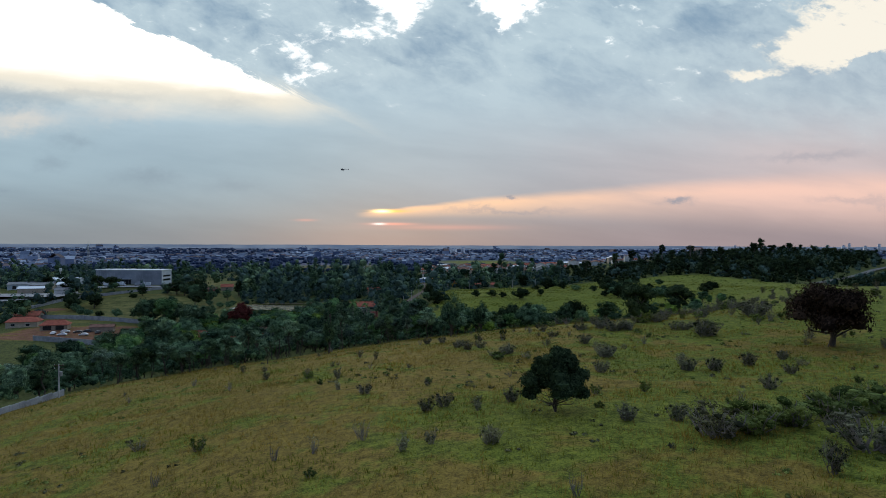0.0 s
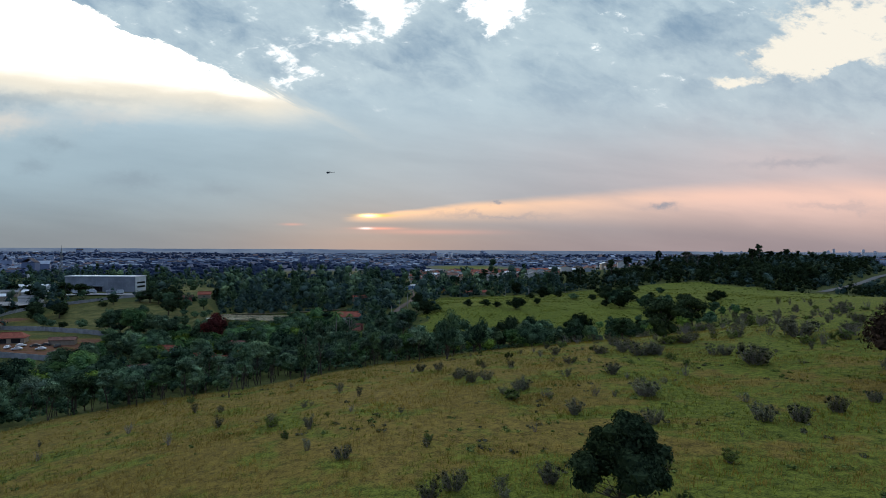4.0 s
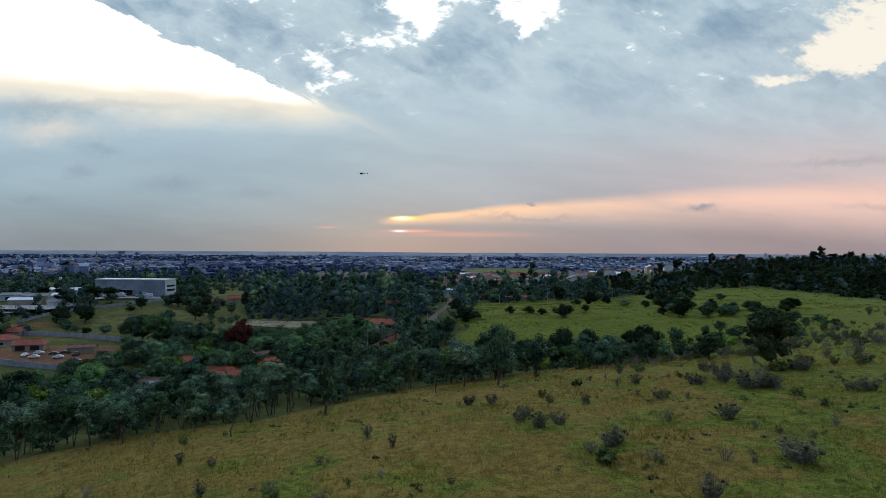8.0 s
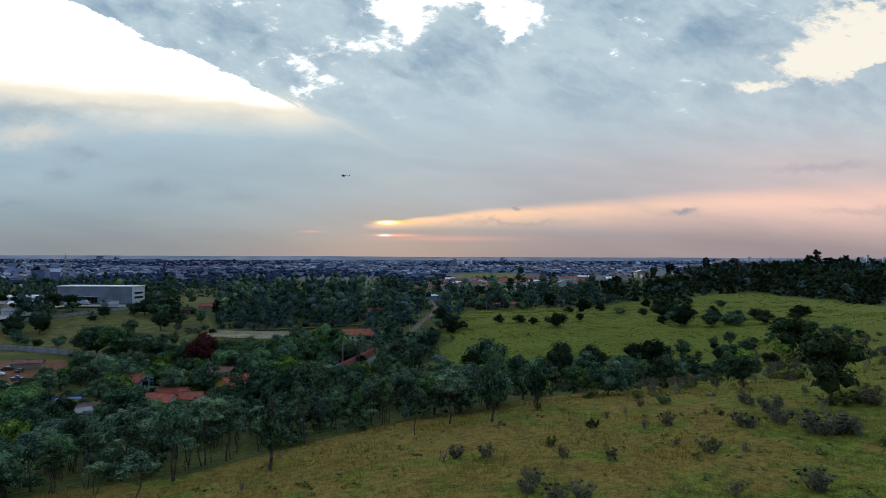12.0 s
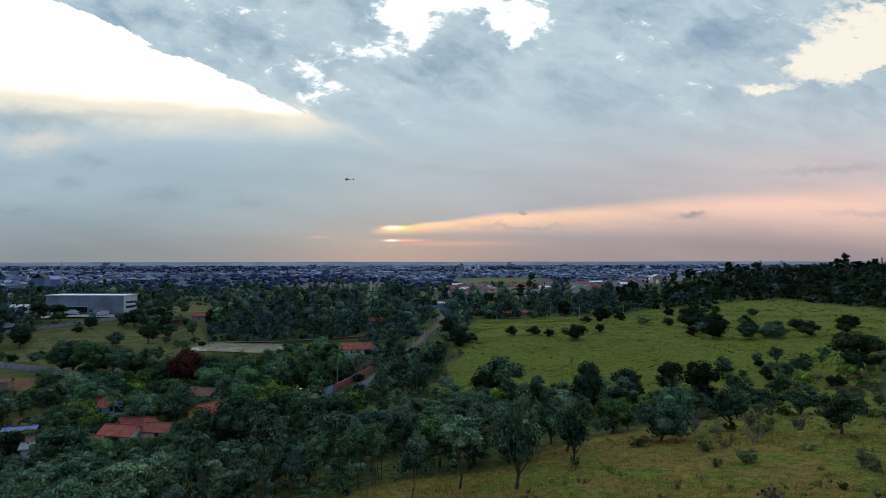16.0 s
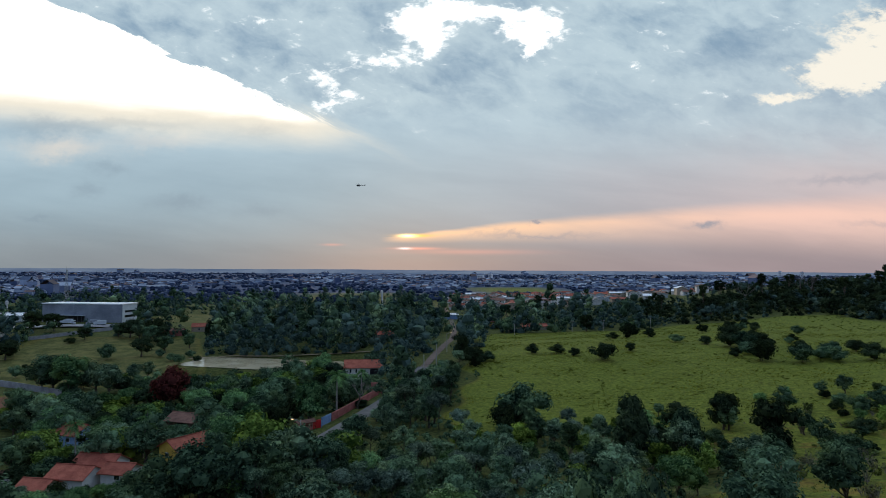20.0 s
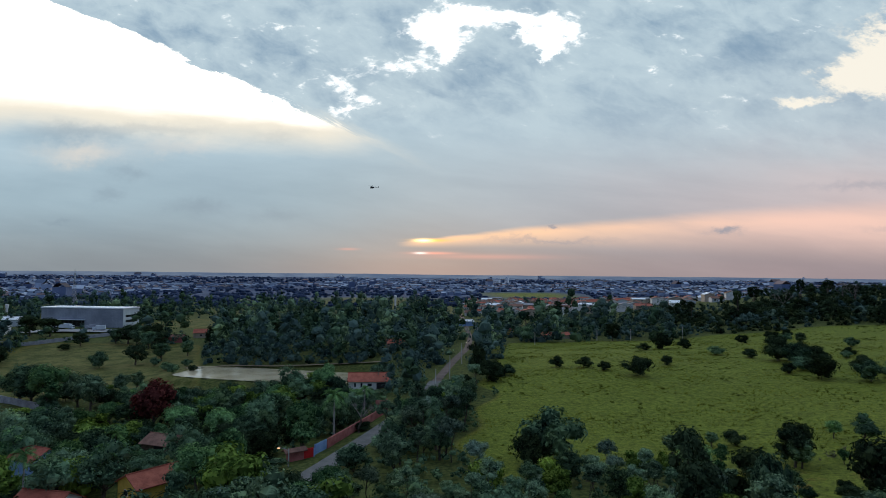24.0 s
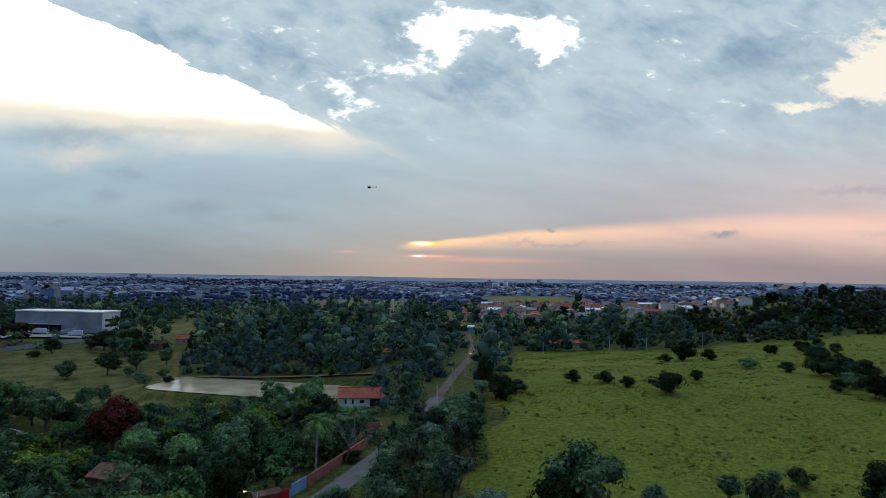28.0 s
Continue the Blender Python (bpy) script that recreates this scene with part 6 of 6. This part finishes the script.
def town():
    rng = np.random.default_rng(33)
    groups = {"town_wall": Soup(), "town_roof": Soup(), "town_pale": Soup()}
    cube = np.array([(x, y, z) for z in (0, 1) for x, y in ((-.5, -.5), (.5, -.5), (.5, .5), (-.5, .5))], float)
    sides = np.array([(0, 1, 5, 4), (1, 2, 6, 5), (2, 3, 7, 6), (3, 0, 4, 7)])
    lid = np.array([(-.53, -.53, 1), (.53, -.53, 1), (.53, .53, 1), (-.53, .53, 1), (-.53, 0, 1.4), (.53, 0, 1.4)])
    lf = [[0, 1, 5, 4], [2, 3, 4, 5]]
    n = 0
    while n < 8000:
        y = 1050 + 3750 * float(rng.random()) ** 1.25
        x = float(rng.uniform(-0.95, 0.98)) * y
        d = noise.noise(Vector((x * 0.0022, y * 0.0013, 7))) + 0.35 * noise.noise(Vector((x * 0.008, y * 0.005, 1)))
        if d < -0.02 + (0.16 if x < -0.15 * y else -0.1):
            continue
        if pasture(x, y) > 0.2 or y > 3500:
            continue
        big = rng.random() < 0.008
        sx, sy, sz = rng.uniform(7, 13), rng.uniform(7, 11), rng.choice([3.5, 4, 6.5])
        if big:
            sx, sy, sz = rng.uniform(22, 42), rng.uniform(16, 28), rng.uniform(5, 8)
        elif rng.random() < 0.006:
            sx, sy, sz = rng.uniform(12, 20), rng.uniform(12, 18), rng.uniform(10, 20)
        k = 1 + y / 9000
        a = 0.25 + 0.12 * rng.normal() + (math.pi / 2 if rng.random() < 0.4 else 0)
        ca, sa = math.cos(a), math.sin(a)
        z0 = hz(x, y) - 1
        def put(v, f, which, tall=sz):
            p = v * (sx * k, sy * k, tall)
            groups[which].add(np.stack([x + p[:, 0] * ca - p[:, 1] * sa, y + p[:, 0] * sa + p[:, 1] * ca, z0 + p[:, 2]], 1), f)
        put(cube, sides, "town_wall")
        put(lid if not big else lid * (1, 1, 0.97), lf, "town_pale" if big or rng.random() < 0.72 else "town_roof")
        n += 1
    for key, label in (("town_wall", "pale house walls of the distant town, tinted haze-blue"), ("town_roof", "tiled roofs of the distant town"), ("town_pale", "pale sheet roofs of the distant town, tinted haze-blue")):
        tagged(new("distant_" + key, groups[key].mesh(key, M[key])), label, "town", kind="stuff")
    s = Soup()
    for _ in range(6500):
        y = 900 + 3900 * float(rng.random()) ** 1.3
        x = float(rng.uniform(-0.95, 0.98)) * y
        if pasture(x, y) > 0.2 or y > 3500:
            continue
        r = rng.uniform(2.6, 4.6) * (1 + y / 6000)
        for _k in range(2):
            lump(s, rng, np.array([x + rng.normal() * r, y + rng.normal() * r * 0.6, hz(x, y) + r * 0.4]), r, 0.75, 0.35)
    tagged(new("distant_trees", s.mesh("distant_trees", M["leaf_distant_hazed"])), "dark tree clumps between the streets of the distant town, tinted haze-blue", "trees", kind="stuff")


town()


def glowing_hills():
    """The last low hills under the sky: a glowing strip with the haze's blue painted in."""
    m = bpy.data.materials.new("glowing_hills")
    m.use_nodes = True
    t = m.node_tree
    t.nodes.clear()
    # the strip emits its own colour, so the haze is painted, not lit
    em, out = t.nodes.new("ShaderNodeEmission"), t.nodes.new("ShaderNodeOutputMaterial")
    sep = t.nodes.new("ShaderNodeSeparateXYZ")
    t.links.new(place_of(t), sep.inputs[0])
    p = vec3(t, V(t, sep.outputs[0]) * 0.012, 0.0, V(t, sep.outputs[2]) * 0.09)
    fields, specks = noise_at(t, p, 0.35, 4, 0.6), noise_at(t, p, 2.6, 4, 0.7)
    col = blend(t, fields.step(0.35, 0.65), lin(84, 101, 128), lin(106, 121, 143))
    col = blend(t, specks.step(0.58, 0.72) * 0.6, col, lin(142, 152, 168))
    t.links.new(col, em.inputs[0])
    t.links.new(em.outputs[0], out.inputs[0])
    v, f, n = [], [], 240
    for i in range(n + 1):
        a = -1.1 + 2.2 * i / n
        x, y = 3900 * math.sin(a), 3900 * math.cos(a)
        top = 27.5 + 5.0 * noise.noise(Vector((a * 4.0, 0, 2))) + 1.5 * noise.noise(Vector((a * 31.0, 0, 5)))
        v += [(x, y, -40.0), (x, y, top), (x * 1.02, y * 1.02, top - 6)]
    for i in range(n):
        f += [(3 * i, 3 * i + 3, 3 * i + 4, 3 * i + 1), (3 * i + 1, 3 * i + 4, 3 * i + 5, 3 * i + 2)]
    tagged(new("backdrop", mesh_of("backdrop", v, f, m)), "glowing backdrop strip of low haze-blue hills on the far horizon", "hills", kind="structure")


glowing_hills()


def helicopter():
    ob = new("helicopter")
    s = Soup()
    v, f = ICO2
    s.add(v * (2.6, 1.0, 1.15), f)
    part("fuselage", s.mesh("fuselage", M["car_dark"], True), ob)
    boom = part("tail_boom", tube((1.8, 0, 0.3), (8.0, 0, 0.7), 0.32, "car_dark", "tail_boom", 8, 0.12), ob)
    part("tail_fin", box(0.9, 0.08, 1.7, "car_dark", "tail_fin", 0.0, 0.3, 8.0), boom)
    part("rotor_mast", tube((0, 0, 0.9), (0, 0, 1.75), 0.14, "steel", "rotor_mast", 8), ob)
    for i in range(3):
        b = part("rotor_blade", box(5.2, 0.3, 0.06, "car_dark", "rotor_blade", 0.0, 1.7, 2.6), ob)
        b.matrix_basis = pose(0, 0, 0, 0, 0, 25 + 120 * i)
    for sy in (-1, 1):
        part("skid", tube((-1.8, sy * 1.0, -1.75), (1.7, sy * 1.0, -1.75), 0.07, "steel", "skid", 6), ob)
        for px in (-0.9, 0.9):
            part("strut", tube((px, sy * 0.6, -0.8), (px, sy * 1.0, -1.75), 0.06, "steel", "strut", 6), ob)
    ob.matrix_world = pose(-56.1, 881.4, 133.1, 0, 4, 10)
    tagged(ob, "small dark helicopter in flight against the evening sky", "helicopter")


helicopter()


# ---------------------------------------------------------------- scrub, tall trees and far towers
SHAPES = {}


def shape_of(me):
    """Vertices and faces of a mesh, read once."""
    if me.name not in SHAPES:
        v = np.empty(len(me.vertices) * 3)
        me.vertices.foreach_get("co", v)
        SHAPES[me.name] = (v.reshape(-1, 3), [list(p.vertices) for p in me.polygons])
    return SHAPES[me.name]


def scrub_stuff(spots):
    """Joins far shrubs, given as kind, x, y, width and height, into one sheet of scrub for each leaf and for the stems."""
    rng = np.random.default_rng(45)
    heaps = {}
    for key, x, y, w, h in spots:
        meshes = KINDS[key][int(rng.integers(len(KINDS[key])))][0]
        a, z = rng.uniform(0, 6.28), hz(x, y)
        ca, sa = math.cos(a), math.sin(a)
        for me in meshes:
            v, f = shape_of(me)
            mat = me.materials[0]
            vs, fs, n = heaps.setdefault(mat.name, ([], [], [0]))
            vs.append(np.stack([(v[:, 0] * ca - v[:, 1] * sa) * w + x, (v[:, 0] * sa + v[:, 1] * ca) * w + y, v[:, 2] * h + z], 1))
            fs.extend([[i + n[0] for i in g] for g in f])
            n[0] += len(v)
    for mat, (vs, fs, n) in heaps.items():
        label = {"twig": "bare grey stems of the scrub on the slope", "leaf_shrub": "grey-green scrub covering the damp slope"}.get(mat, "dark green scrub covering the damp slope")
        tagged(new("scrub", mesh_of("scrub", np.concatenate(vs), fs, bpy.data.materials[mat])), label, "scrub", kind="stuff")


def north_scrub():
    """Grey and green scrub that thickens on the damp slope north of the hilltop."""
    rng = np.random.default_rng(41)
    spots = []
    while len(spots) < 210:
        x, y = float(rng.uniform(48, 150)), float(rng.uniform(128, 246))
        if noise.noise(Vector((x * 0.07, y * 0.07, 21))) < 0.02 + rng.normal() * 0.08:
            continue
        w = float(rng.uniform(1.0, 3.6))
        spots.append((("thicket", "shrub", "bush", "twiggy", "shrub")[int(rng.integers(5))], x, y, w, w * float(rng.uniform(0.55, 0.9))))
    scrub_stuff(spots + SPARE)


north_scrub()


def tall_woods():
    """Taller single trees that stand out of the valley woods and shade the lawn's edges."""
    rng = np.random.default_rng(43)
    for _ in range(46):
        y = float(rng.uniform(455, 640))
        x = float(rng.uniform(-120, 30)) if rng.random() < 0.75 else float(rng.uniform(60, 190))
        if abs(x - road_x(y)) < 8 or float(wood(x, y)) < 0.5:
            continue
        key = ("pine", "column", "ridge")[int(rng.integers(3))]
        k = float(rng.uniform(0.8, 1.25)) * (0.85 if key == "pine" else 1.1)
        plant(key, x, y, k, k * float(rng.uniform(0.85, 1.15)), which=int(rng.integers(2)), turn=float(rng.uniform(0, 360)))
    for x, y, w in ((-188, 402, 6), (-181, 396, 5), (-200, 420, 7), (-171, 388, 5), (-160, 385, 6), (-118, 428, 5), (-108, 416, 6), (-101, 422, 5), (-126, 452, 6), (-133, 466, 7), (-183, 470, 6), (-150, 384, 4), (-166, 402, 3.5), (-98, 398, 5), (-93, 407, 4)):
        plant("mound", x, y, w / 7.0, w / 7.0 * float(rng.uniform(0.8, 1.3)), which=int(rng.integers(2)), turn=float(rng.uniform(0, 360)))


tall_woods()


def bare_tree(x, y, h, seed):
    """A leafless tree: a trunk with four boughs that fork three times."""
    rng = np.random.default_rng(seed)
    trunk = Soup()
    top = np.array([rng.normal() * 0.3, rng.normal() * 0.3, h * 0.45])
    limb(trunk, bowed(rng, (0, 0, -0.5), top, 0.03, 4), [0.32, 0.26, 0.22, 0.18], 7)
    ob = new("bare_tree")
    part("trunk", trunk.mesh("bare_trunk", M["bark"], True), ob)

    def fork(soup, foot, way, ln, r, depth):
        tip = foot + way * ln
        limb(soup, bowed(rng, foot, tip, 0.06, 3), [r, r * 0.75, r * 0.5], 5)
        if depth:
            for _ in range(3):
                fork(soup, tip, unit(way + rng.normal(size=3) * 0.45 + (0, 0, 0.15)), ln * 0.72, r * 0.55, depth - 1)

    for _ in range(4):
        bough = Soup()
        fork(bough, top, unit(np.array([rng.normal() * 0.6, rng.normal() * 0.6, 1.0])), h * 0.2, 0.13, 3)
        part("bough", bough.mesh("bough", M["twig"]), ob)
    ob.matrix_world = pose(x, y, hz(x, y))
    tagged(ob, "leafless grey tree with bare forked boughs among dark woods", "tree", "bare trees")


for x, y, h, seed in ((226, 508, 18, 3), (268, 512, 19, 4), (281, 520, 16, 5), (-10.5, 293, 8, 6)):
    bare_tree(x, y, h, seed)


def tower_block(x, y, w, d, h, turn):
    """A far block of flats with its rows of windows."""
    ob = new("tower_block")
    part("wall", box(w, d, h, "roof_white", "wall", 0.0, -2.0), ob)
    part("parapet", box(w + 0.6, d + 0.6, 1.2, "town_pale", "parapet", 0.0, h - 2.0), ob)
    part("lift_house", box(w * 0.35, d * 0.4, 3.0, "town_wall", "lift_house", 0.0, h - 0.8), ob)
    for k in range(int((h - 4) // 3.2)):
        part("window_band", box(w * 0.7, 0.3, 0.9, "dark_glass", "window_band", 0.0, 0.8 + k * 3.2, 0.0, -d / 2), ob)
    ob.matrix_world = pose(x, y, hz(x, y), 0, 0, turn)
    tagged(ob, "pale block of flats in the distant town centre", "tower block", "tower blocks on the horizon")


for x, y, w, d, h in ((2180, 2680, 14, 12, 32), (2225, 2700, 11, 12, 41), (2300, 2690, 14, 12, 29), (2345, 2660, 11, 11, 38), (2390, 2640, 16, 12, 30), (2440, 2600, 12, 12, 34), (1880, 2900, 16, 12, 27), (1790, 2930, 12, 12, 30), (300, 2500, 24, 14, 20), (340, 2510, 14, 12, 25)):
    tower_block(x, y, w, d, h, -35)
